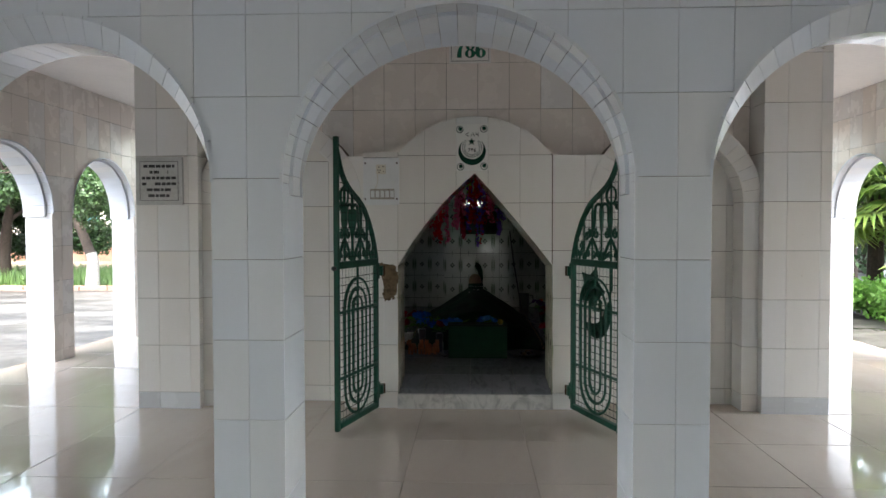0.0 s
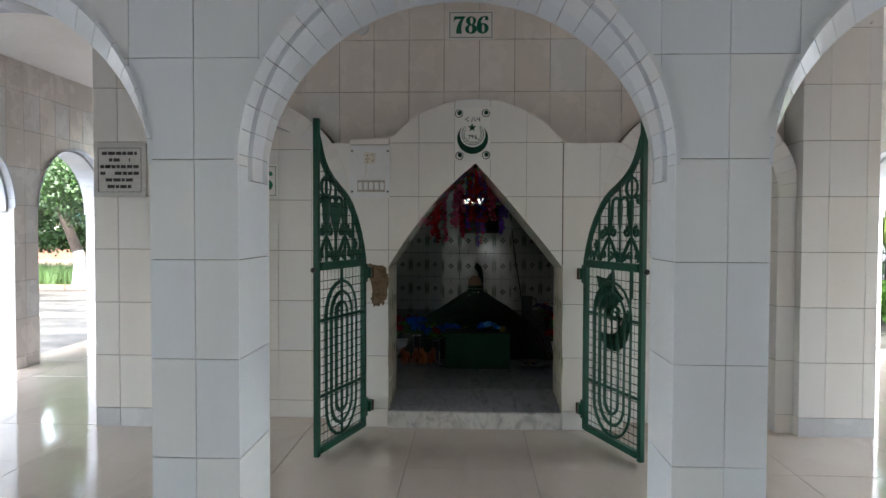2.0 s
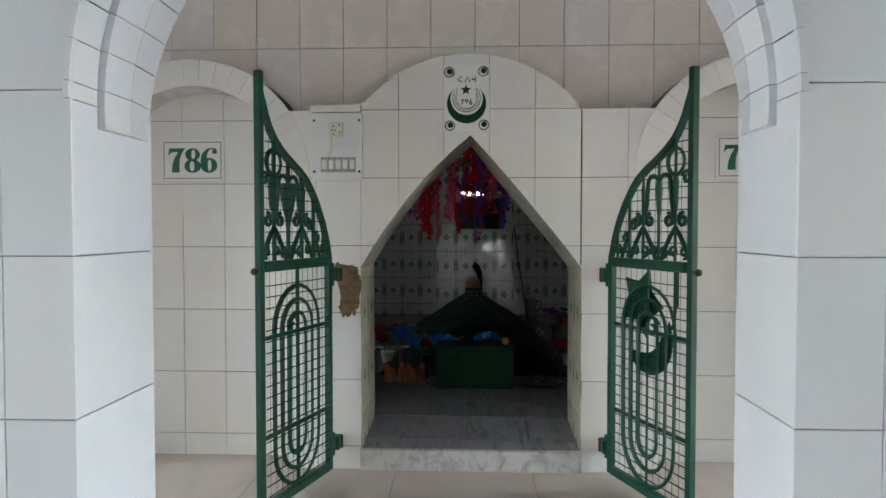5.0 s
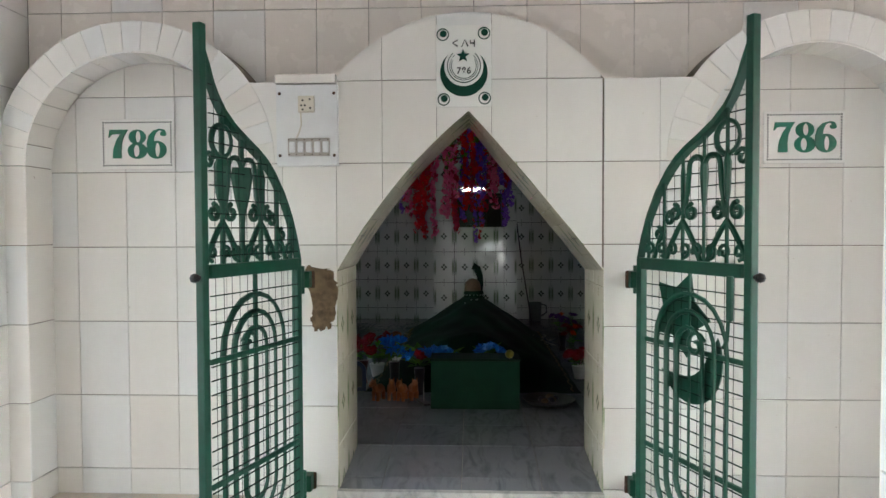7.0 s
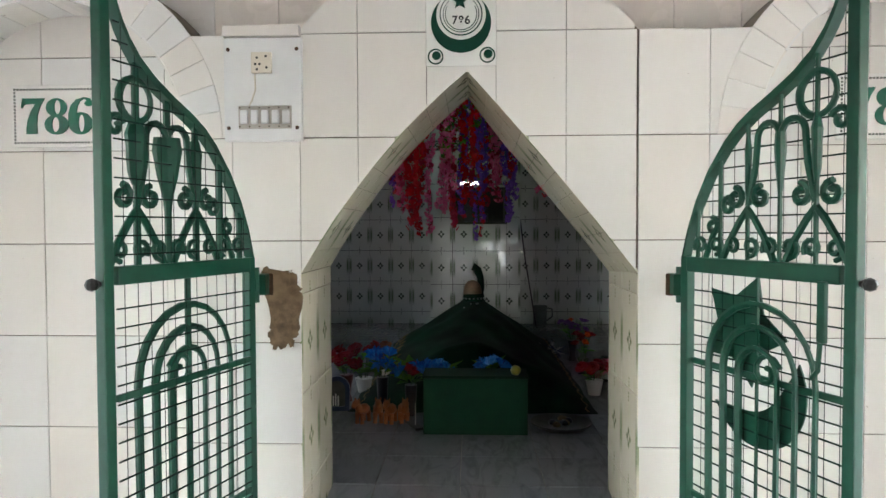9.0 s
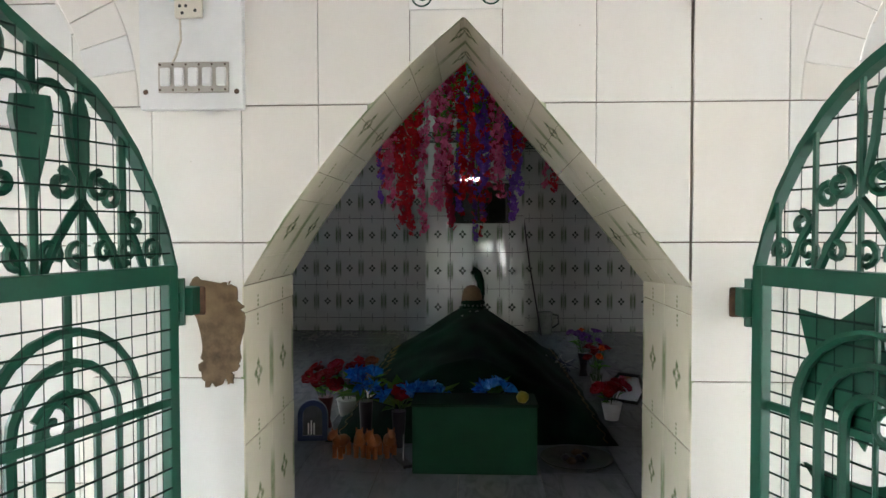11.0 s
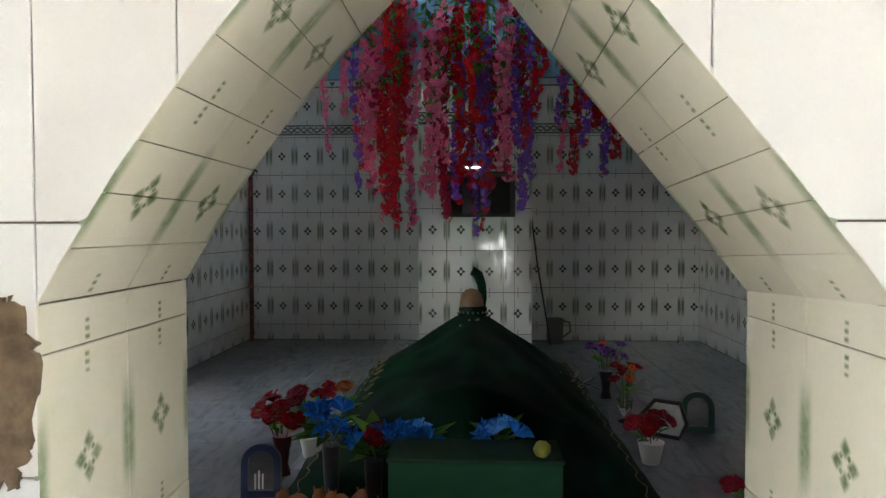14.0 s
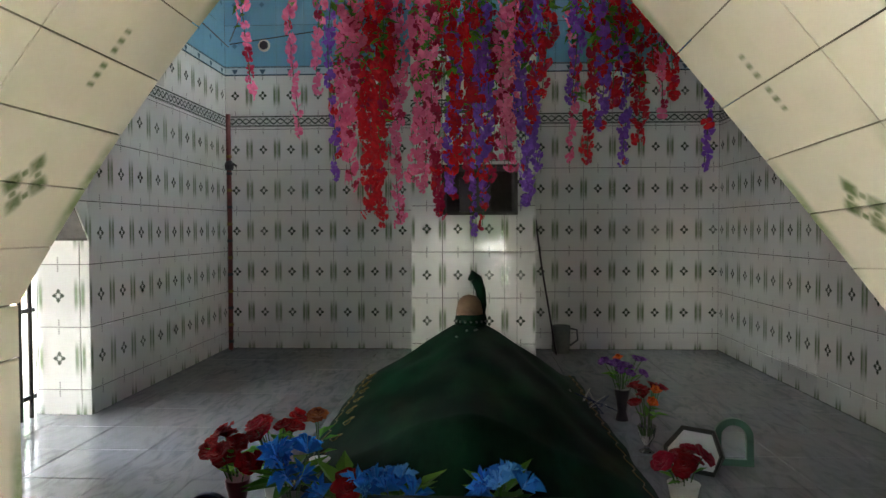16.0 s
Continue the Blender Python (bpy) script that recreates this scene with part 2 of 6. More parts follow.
    def strip(self, xs, lo, hi, y0, y1):
        """A solid between two curves lo(x) and hi(x), with thickness in y."""
        n = len(xs)
        v = []
        for x in xs:
            a, b = lo(x), max(hi(x), lo(x) + 0.0005)
            v += [(x, y0, a), (x, y0, b), (x, y1, b), (x, y1, a)]
        f = []
        for i in range(n - 1):
            a, b = 4 * i, 4 * i + 4
            f += [(a, b, b + 1, a + 1), (a + 1, b + 1, b + 2, a + 2), (a + 2, b + 2, b + 3, a + 3), (a + 3, b + 3, b, a)]
        f += [(0, 1, 2, 3), (4 * n - 1, 4 * n - 2, 4 * n - 3, 4 * n - 4)]
        return self.add(v, f)

    def mesh(self, name, material, smooth=False):
        me = bpy.data.meshes.new(name)
        me.from_pydata(self.v, [], self.f)
        if any(u != (0, 0) for u in self.uv):
            layer = me.uv_layers.new(name="UVMap")
            idx = np.empty(len(me.loops), dtype=np.int32)
            me.loops.foreach_get("vertex_index", idx)
            layer.data.foreach_set("uv", np.array(self.uv, dtype=np.float32)[idx].ravel())
        me.materials.append(material)
        me.validate()
        bm = bmesh.new()
        bm.from_mesh(me)
        bmesh.ops.recalc_face_normals(bm, faces=bm.faces[:])
        bm.to_mesh(me)
        bm.free()
        if smooth:
            me.polygons.foreach_set("use_smooth", [True] * len(me.polygons))
            me.set_sharp_from_angle(angle=radians(50))
        return me


def part(name, mb, material, parent, label="", smooth=False):
    """Links a mesh as one object under a thing, a part or a piece of the setting."""
    ob = new(name, mb.mesh(name, material, smooth))
    ob.parent = parent
    return tagged(ob, label) if label else ob


def thing(name, label, category, m=None, group=""):
    ob = new(name)
    ob.empty_display_size = 0.05
    if m is not None:
        ob.matrix_world = m
    return tagged(ob, label, category, group)


def structure(name, mb, material, label="", category="", smooth=False):
    ob = new(name, mb.mesh(name, material, smooth))
    return tagged(ob, label, category, kind="structure")


def span(a, b, n):
    return [a + (b - a) * i / (n - 1) for i in range(n)]


# ---- tiles laid one by one ----
PIECES = {}


def lay(poly, uvs, thick, material, name, parent, m):
    """One tile: an outline with a small chamfer, set proud of its bed. poly lies in local x, z; the face looks along -y."""
    key = (material.name, round(thick, 4), tuple((round(x, 3), round(z, 3)) for x, z in poly), tuple((round(u, 3), round(v, 3)) for u, v in uvs))
    me = PIECES.get(key)
    if me is None:
        n = len(poly)
        cx, cz = sum(p[0] for p in poly) / n, sum(p[1] for p in poly) / n
        b = MB()
        top = []
        for x, z in poly:
            d = math.hypot(cx - x, cz - z) or 1
            k = min(0.4, 0.0022 / d)
            top.append((x + (cx - x) * k, z + (cz - z) * k))
        v = [(x, 0, z) for x, z in poly] + [(x, -thick + 0.0012, z) for x, z in poly] + [(x, -thick, z) for x, z in top]
        f = [tuple(range(2 * n, 3 * n))]
        for r in (0, n):
            f += [(r + i, r + (i + 1) % n, r + n + (i + 1) % n, r + n + i) for i in range(n)]
        b.add(v, f, list(uvs) * 3)
        me = b.mesh(name, material)
        PIECES[key] = me
    ob = new(name, me)
    ob.parent = parent
    ob.matrix_local = m
    return ob


def tile_field(parent, m, x0, x1, z0, z1, gx, gz, pw, ph, material, lo=None, hi=None, thick=0.006, gap=0.0013, name="tile", seed=0, side=None, cuts=(), lean=0.13):
    """Lays tiles over x0..x1, z0..z1 of a wall face. The joints pass through gx, gz; lo(x) and hi(x) bound the face below and above."""
    rnd = random.Random(seed)
    i0, i1 = math.floor((x0 - gx) / pw + 1e-6), math.ceil((x1 - gx) / pw - 1e-6)
    k0, k1 = math.floor((z0 - gz) / ph + 1e-6), math.ceil((z1 - gz) / ph - 1e-6)
    for i in range(i0, i1):
        cx0 = gx + i * pw
        side = gap if side is None else side
        a, b = max(cx0, x0) + side, min(cx0 + pw, x1) - side
        if b - a < 0.006:
            continue
        for k in range(k0, k1):
            cz0 = gz + k * ph
            c, d = max(cz0, z0) + gap, min(cz0 + ph, z1) - gap
            if d - c < 0.006:
                continue
            runs = []
            if lo is None and hi is None:
                runs = [[(a, c, d), (b, c, d)]]
            else:
                n = 29
                grid = sorted(span(a, b, n) + [q + e for q in cuts for e in (-1e-4, 1e-4) if a < q + e < b])
                pts = [(x, max(c, (lo(x) + gap) if lo else c), min(d, (hi(x) - gap) if hi else d)) for x in grid]
                if all(p[1] == c and p[2] == d for p in pts):
                    runs = [[pts[0], pts[-1]]]
                else:
                    run = []
                    for p in pts:
                        if p[2] - p[1] > 0.002:
                            run.append(p)
                        elif run:
                            runs.append(run)
                            run = []
                    if run:
                        runs.append(run)
            for run in runs:
                if len(run) < 2 or run[-1][0] - run[0][0] < 0.006:
                    continue
                low, high = [(x, l) for x, l, h in run], [(x, h) for x, l, h in run][::-1]
                if all(p[1] == low[0][1] for p in low):
                    low = [low[0], low[-1]]
                if all(p[1] == high[0][1] for p in high):
                    high = [high[0], high[-1]]
                poly = [(x - cx0, z - cz0) for x, z in low + high]
                tilt = pose(0, 0, 0, rnd.uniform(-lean, lean), 0, rnd.uniform(-lean, lean))
                lay(poly, poly, thick + rnd.choice((0, 0, 0.0006)), material, name, parent, m @ pose(cx0, 0, cz0) @ tilt)


def curved_tile(parent, name, material, line, w0, w1, place, gap=0.0005, thick=0.006, uv0=(0, 0)):
    """A tile that follows a curve. line: points (a, b, na, nb) along it with normals; place(a, b, w) puts a point in the world."""
    n = len(line)
    b = MB()
    v, uv = [], []
    dist = 0.0
    for i, (p, q, np_, nq) in enumerate(line):
        if i:
            dist += math.hypot(p - line[i - 1][0], q - line[i - 1][1])
        for w in (w0 + gap, w1 - gap):
            for t in (0.0, thick):
                v.append(place(p + np_ * t, q + nq * t, w))
                uv.append((uv0[0] + w - w0, uv0[1] + dist))
    f = []
    for i in range(n - 1):
        o, p = 4 * i, 4 * i + 4
        f += [(o + 1, o + 3, p + 3, p + 1), (o, o + 1, p + 1, p), (o + 2, p + 2, p + 3, o + 3)]
    f += [(0, 2, 3, 1), (4 * n - 4, 4 * n - 3, 4 * n - 1, 4 * n - 2)]
    b.add(v, f, uv)
    return part(name, b, material, parent)


def text_mesh(words, size, name, thick=0.002, bold=0.0, sx=1.0):
    cu = bpy.data.curves.new(name, "FONT")
    cu.body, cu.size, cu.extrude, cu.offset = words, size, thick, bold
    cu.align_x, cu.align_y = "CENTER", "CENTER"
    ob = bpy.data.objects.new(name, cu)
    scene.collection.objects.link(ob)
    bpy.context.view_layer.update()
    me = bpy.data.meshes.new_from_object(ob.evaluated_get(bpy.context.evaluated_depsgraph_get()))
    bpy.data.objects.remove(ob)
    for v in me.vertices:
        v.co.x *= sx
    return me


def letters(words, size, name, material, parent, m, thick=0.002, bold=0.0, sx=1.0):
    me = text_mesh(words, size, name, thick, bold, sx)
    me.materials.clear()
    me.materials.append(material)
    ob = new(name, me)
    ob.parent = parent
    ob.matrix_local = m @ pose(0, 0, 0, 90, 0, 0)
    return ob


# ================= the setting =================
CEIL, ROOM_Z, ROOM_TOP = 2.445, 0.135, 3.5
UP = pose(0, 0, 0, -90)


def circle_top(c, r, z):
    return lambda x: z + math.sqrt(max(0.0, r * r - (x - c) ** 2))


# ground, one sheet to the horizon
M_GROUND = Mat("wet_concrete_yard", (0.10, 0.097, 0.09), 0.45, 0.0, 0.3)
M_GROUND.mix(M_GROUND.ramp(M_GROUND.noise(0.6, 8, 0.7, (1.0, 2.6, 1.0), world_space=True, distort=0.3), 0.42, 0.56), (0.03, 0.029, 0.027), 0.9)
M_GROUND.mix(M_GROUND.ramp(M_GROUND.noise(14, 6, world_space=True), 0.5, 0.75), (0.07, 0.066, 0.06), 0.6)
M_GROUND.rough(M_GROUND.noise(0.7, 6, 0.6, world_space=True), 0.7, 0.25).bump(M_GROUND.noise(30, 6, world_space=True), 0.35, 0.006)
g = MB()
g.add([(-900, -900, -0.16), (900, -900, -0.16), (900, 900, -0.16), (-900, 900, -0.16)], [(0, 1, 2, 3)])
structure("ground", g, M_GROUND.m, "grey weathered concrete yard, damp in patches", "ground")

# verandah floor
floor = structure("floor", MB().box(-3.86, -6.0, -0.16, 3.86, 5.6, -0.007), M_FLOORGROUT, "polished beige floor tiles with thin dark joints", "floor")

# shrine walls: outlines
DOOR_L, DOOR_R, DOOR_S = -0.49, 0.485, 0.914
BED = 0.007


def door_top(x):
    """The pointed arch of the shrine door, a little fuller on one side."""
    if x <= -0.002:
        t = (x - DOOR_L) / (-0.002 - DOOR_L)
        b = 0.062
    else:
        t = (DOOR_R - x) / (DOOR_R + 0.002)
        b = 0.012
    t = min(1.0, max(0.0, t))
    return DOOR_S + 0.584 * t + 4 * b * t * (1 - t) * (1.0 - 0.25 * t)


NL, NR, NRAD, NBAND, NSPRING = -1.25, 1.24, 0.42, 0.112, 1.31
block_arc = circle_top(-0.0075, 0.6125, 1.2425)


def outer_arc(x):
    for c in (NL, NR):
        d = abs(x - c)
        if d < NRAD + NBAND:
            return NSPRING + math.sqrt((NRAD + NBAND) ** 2 - d * d)
    return 0.0


def layer_top(x):
    z = 0.0
    if -0.83 <= x <= 0.82:
        z = 1.61
    if -0.497 < x < 0.482:
        z = max(z, block_arc(x))
    return max(z, outer_arc(x))


def layer_low(x):
    for c in (NL, NR):
        d = abs(x - c)
        if d < NRAD:
            return NSPRING + math.sqrt(NRAD ** 2 - d * d)
    if DOOR_L - BED < x < DOOR_R + BED:
        return door_top(x) + 0.01
    return 0.0


def pieces_between(mb, breaks, lo, hi, y0, y1, step=0.02):
    e = 1e-4
    for a, b in zip(breaks, breaks[1:]):
        n = max(2, int((b - a) / step) + 1)
        c, r = (a + b) / 2, (b - a) / 2 - e
        mb.strip([c - r * math.cos(math.pi * i / (n - 1)) for i in range(n)], lo, hi, y0, y1)
    return mb


front = MB()
pieces_between(front, [-1.75, -1.67, -0.83, DOOR_L - BED, -0.002, DOOR_R + BED, 0.82, 1.66, 1.754], layer_low, layer_top, 0.006, 0.166)
main_low = lambda x: door_top(x) + 0.01 if DOOR_L - BED < x < DOOR_R + BED else 0.0
pieces_between(front, [-2.15, DOOR_L - BED, -0.002, DOOR_R + BED, 2.16], main_low, lambda x: ROOM_TOP, 0.166, 0.404)
front.box(-2.15, -0.054, 0, -1.756, 0.166, CEIL).box(1.76, -0.054, 0, 2.16, 0.166, CEIL)
wall_front = structure("wall_front", front, M_GROUT_BROWN, "shrine front wall clad in cream glazed tiles with a pointed doorway", "wall")

# front arcade
SPRING, THIN = 1.32, 0.037
PIERS = [(-3.84, -3.57), (-2.50, -2.23), (-0.986, -0.716), (0.566, 0.84), (2.08, 2.35), (3.57, 3.84)]


def arch_low(piers, spring):
    def low(x):
        for (a, b), (c, d) in zip(piers, piers[1:]):
            if b < x < c:
                r = (c - b) / 2
                return spring + math.sqrt(max(0.0, r * r - (x - b - r) ** 2))
        return 0.0
    return low


def arcade_body(piers, spring, top, y0, y1, thin=0.0):
    mb = MB()
    low = arch_low(piers, spring)
    for a, b in piers:
        mb.box(a, y0, 0, b, y1 - (thin if a > 0 else 0.0), top)
    for (a, b), (c, d) in zip(piers, piers[1:]):
        r = (c - b) / 2
        mb.strip([b + r - (r - 1e-4) * math.cos(math.pi * i / 60) for i in range(61)], low, lambda x: top, y0, y1 - (thin if c > 0 else 0.0))
    return mb


arcade = structure("wall_arcade_front", arcade_body([(a + 0.006, b - 0.006) for a, b in PIERS], SPRING + 0.008, 2.9, -1.779, -1.489, THIN), M_GROUT_MID,
                   "white glazed tile arcade with round arches", "arcade")
SIDE_PIERS = [(-1.42, -1.13), (-0.035, 0.255), (1.35, 1.64), (2.735, 3.025), (4.12, 4.41), (5.3, 5.6)]
SIDE_SPRING = 1.285
left_m, right_m = pose(-3.6, 0, 0, 0, 0, 90), pose(3.6, 0, 0, 0, 0, -90)
MIRROR_PIERS = [(-b, -a) for a, b in SIDE_PIERS][::-1]
arcade_left = structure("wall_arcade_left", arcade_body([(a + 0.006, b - 0.006) for a, b in SIDE_PIERS], SIDE_SPRING + 0.006, 2.9, 0.006, 0.234), M_GROUT,
                        "side arcade of round arches clad in white tiles", "arcade")
arcade_left.matrix_world = left_m
arcade_right = structure("wall_arcade_right", arcade_body([(a + 0.006, b - 0.006) for a, b in MIRROR_PIERS], SIDE_SPRING + 0.006, 2.9, 0.006, 0.234), M_GROUT,
                         "side arcade of round arches clad in white tiles", "arcade")
arcade_right.matrix_world = right_m

# verandah ceiling round the shrine; the added roof before the arcade comes later
c = MB()
c.box(-3.9, -1.779, CEIL, 3.9, 0.17, CEIL + 0.15).box(-3.9, 0.17, CEIL, -2.15, 5.6, CEIL + 0.15).box(2.16, 0.17, CEIL, 3.9, 5.6, CEIL + 0.15)
c.box(-2.15, 4.86, CEIL, 2.16, 5.6, CEIL + 0.15)
structure("ceiling", c, M_PLASTER, "white plastered verandah ceiling", "ceiling")


def holed(mb, xs, zs, holes, y0, y1):
    """A slab in x, z with rectangular holes on the grid of xs and zs."""
    for a, b in zip(xs, xs[1:]):
        for c0, d0 in zip(zs, zs[1:]):
            mx, mz = (a + b) / 2, (c0 + d0) / 2
            if not any(h[0] < mx < h[1] and h[2] < mz < h[3] for h in holes):
                mb.box(a, y0, c0, b, y1, d0)
    return mb


# room behind the door
RX0, RX1, RY0, RY1 = -1.745, 1.755, 0.41, 4.46
VENT = (-0.12, 0.155, 1.425, 1.515)
NICHE = (-0.16, 0.31, 1.085, 1.40)
back = holed(MB(), [-2.15, VENT[0], VENT[1], 2.16], [0, VENT[2], VENT[3], ROOM_TOP], [VENT], RY1 + 0.006, RY1 + 0.40)
wall_back = structure("wall_back", back, M_GROUT_DARK, "room wall of printed tiles below blue tiles, with a small vent", "wall")
SD0, SD1 = 1.72, 2.70
# unseen openings added high under the room's roof to brighten the room
LIGHT_GAPS = [(0.6, 1.5, 2.80, 3.15), (2.3, 3.0, 2.80, 3.15)]


def side_door_top(y):
    t = min(1.0, max(0.0, 1 - abs(y - (SD0 + SD1) / 2) / ((SD1 - SD0) / 2)))
    return 0.95 + 0.56 * t + 0.22 * t * (1 - t)


sw = MB()
pieces_between(sw, [RY0, SD0 - BED, (SD0 + SD1) / 2, SD1 + BED, RY1], lambda y: side_door_top(y) + 0.01 if SD0 - BED < y < SD1 + BED else 0.0, lambda y: 2.61, 0.006, 0.27)
sw.box(RY0, 0.006, 2.61, RY1, 0.27, ROOM_TOP)
wall_left = structure("wall_left", sw, M_GROUT_DARK, "room side wall of printed tiles with a pointed side doorway", "wall")
wall_left.matrix_world = pose(RX0, 0, 0, 0, 0, 90)
wall_right = structure("wall_right", holed(MB(), [-RY1, -3.0, -2.3, -1.5, -0.6, -RY0], [0, 2.80, 3.15, ROOM_TOP], [(-b, -a, c0, d0) for a, b, c0, d0 in LIGHT_GAPS], 0.006, 0.40), M_GROUT_DARK, "room side wall of printed tiles below blue tiles", "wall")
wall_right.matrix_world = pose(RX1, 0, 0, 0, 0, -90)
structure("room_ceiling", MB().box(-2.15, 0.166, ROOM_TOP, 2.16, 4.86, ROOM_TOP + 0.15), M_PLASTER, "white plastered room ceiling", "ceiling")
room_floor = structure("room_floor", MB().box(RX0 - 0.4, RY0 - 0.006, 0.0, RX1, RY1, ROOM_Z - 0.007), M_GROUT, "grey veined glazed floor tiles of the shrine room", "floor")

# projecting pier on the back wall, with a recessed shelf and the vent above it
PX0, PX1, PY = -0.36, 0.43, 3.92
pr = holed(MB(), [PX0 + 0.006, NICHE[0], VENT[0], VENT[1], NICHE[1], PX1 - 0.006], [ROOM_Z, NICHE[2], NICHE[3], VENT[2], VENT[3], ROOM_TOP], [VENT, NICHE], PY + 0.006, RY1 + 0.006)
pier = structure("wall_pier", pr, M_GROUT_DARK, "tiled pier with a dark recessed shelf, against the back wall", "wall")


# doorway step, sloping a little up to the room
st = MB().strip([DOOR_L - 0.004, -0.15, 0.17, DOOR_R + 0.004], lambda x: 0.0, lambda x: 0.097, -0.016, 0.012)
door_step = structure("door_step", st, M_STEP, "low step of grey veined marble in the doorway", "step")
ramp = MB().add([(DOOR_L - 0.006, 0.012, 0), (DOOR_R + 0.006, 0.012, 0), (DOOR_R + 0.006, RY0 - 0.007, 0), (DOOR_L - 0.006, RY0 - 0.007, 0),
                 (DOOR_L - 0.006, 0.012, 0.09), (DOOR_R + 0.006, 0.012, 0.09), (DOOR_R + 0.006, RY0 - 0.007, 0.128), (DOOR_L - 0.006, RY0 - 0.007, 0.128)],
                [(0, 1, 2, 3), (4, 5, 6, 7), (0, 1, 5, 4), (1, 2, 6, 5), (2, 3, 7, 6), (3, 0, 4, 7)])
threshold = structure("threshold", ramp, M_GROUT, "grey veined floor tiles in the doorway", "floor")
tile_field(threshold, pose(0, 0.012, 0.09, 5.5) @ UP, DOOR_L, DOOR_R, 0.0, 0.396, -0.335, 0.1, 0.302, 0.302, M_ROOMFLOOR, thick=0.007, gap=0.001, seed=40)

# unseen roof added over the approach to dim the light on the arcade front
shade_slab = MB().box(-8.5, -10.0, 2.75, 8.5, -1.78, 2.9)
# unseen walls added round the approach to cut and balance the front light
structure("wall_porch", MB().box(-8.5, -10.2, -0.16, -0.3, -10.0, 2.75).box(1.4, -10.2, -0.16, 8.5, -10.0, 2.75).box(-0.3, -10.2, 2.2, 1.4, -10.0, 2.75), M_PLASTER, "added unseen plastered wall that dims the approach, with a passage", "wall")
for name, x, y in (("wall_porch_left", -8.5, -7.6), ("wall_porch_right", 8.3, -5.6)):
    structure(name, MB().box(x, -10.0, -0.16, x + 0.2, y, 2.75), M_PLASTER, "added unseen plastered wall that cuts side light on the approach", "wall")
# tall wall added out of view, keeps skylight off the side doorway
structure("wall_yard", MB().box(-6.6, 0.4, -0.16, -6.4, 3.9, 4.6), plain("weathered_plaster", (0.26, 0.25, 0.23), 0.9, 0, 12, 0.3, 0.3), "added unseen grey wall that blocks sky from the side doorway", "wall")
structure("porch_ceiling", shade_slab, M_PLASTER, "added unseen white slab that blocks sky before the arcade", "ceiling")


# ================= things on the shrine front =================
def spiral(cx, cz, r0, r1, a0, turns, n=14):
    return [(cx + (r0 + (r1 - r0) * t) * math.cos(a0 + turns * 2 * math.pi * t), 0.0, cz + (r0 + (r1 - r0) * t) * math.sin(a0 + turns * 2 * math.pi * t)) for t in span(0, 1, n)]


def arc(cx, cz, r, a0, a1, n=12, y=0.0):
    return [(cx + r * math.cos(a), y, cz + r * math.sin(a)) for a in span(a0, a1, n)]


GATE_W, GATE_TOP, RAIL = 0.556, 1.657, 0.945
OGEE = [(0.0, 1.64), (0.05, 1.585), (0.09, 1.54), (0.13, 1.487), (0.19, 1.437), (0.28, 1.395), (0.40, 1.358), (0.51, 1.33), (0.60, 1.302), (0.68, 1.266), (0.79, 1.197), (0.88, 1.117), (0.94, 1.04), (0.985, 0.958)]


def ogee_at(x):
    s = 1 - x / GATE_W
    for (a, za), (b, zb) in zip(OGEE, OGEE[1:]):
        if a <= s <= b:
            return za + (zb - za) * (s - a) / (b - a)
    return OGEE[-1][1] if s > 0.5 else OGEE[0][1]


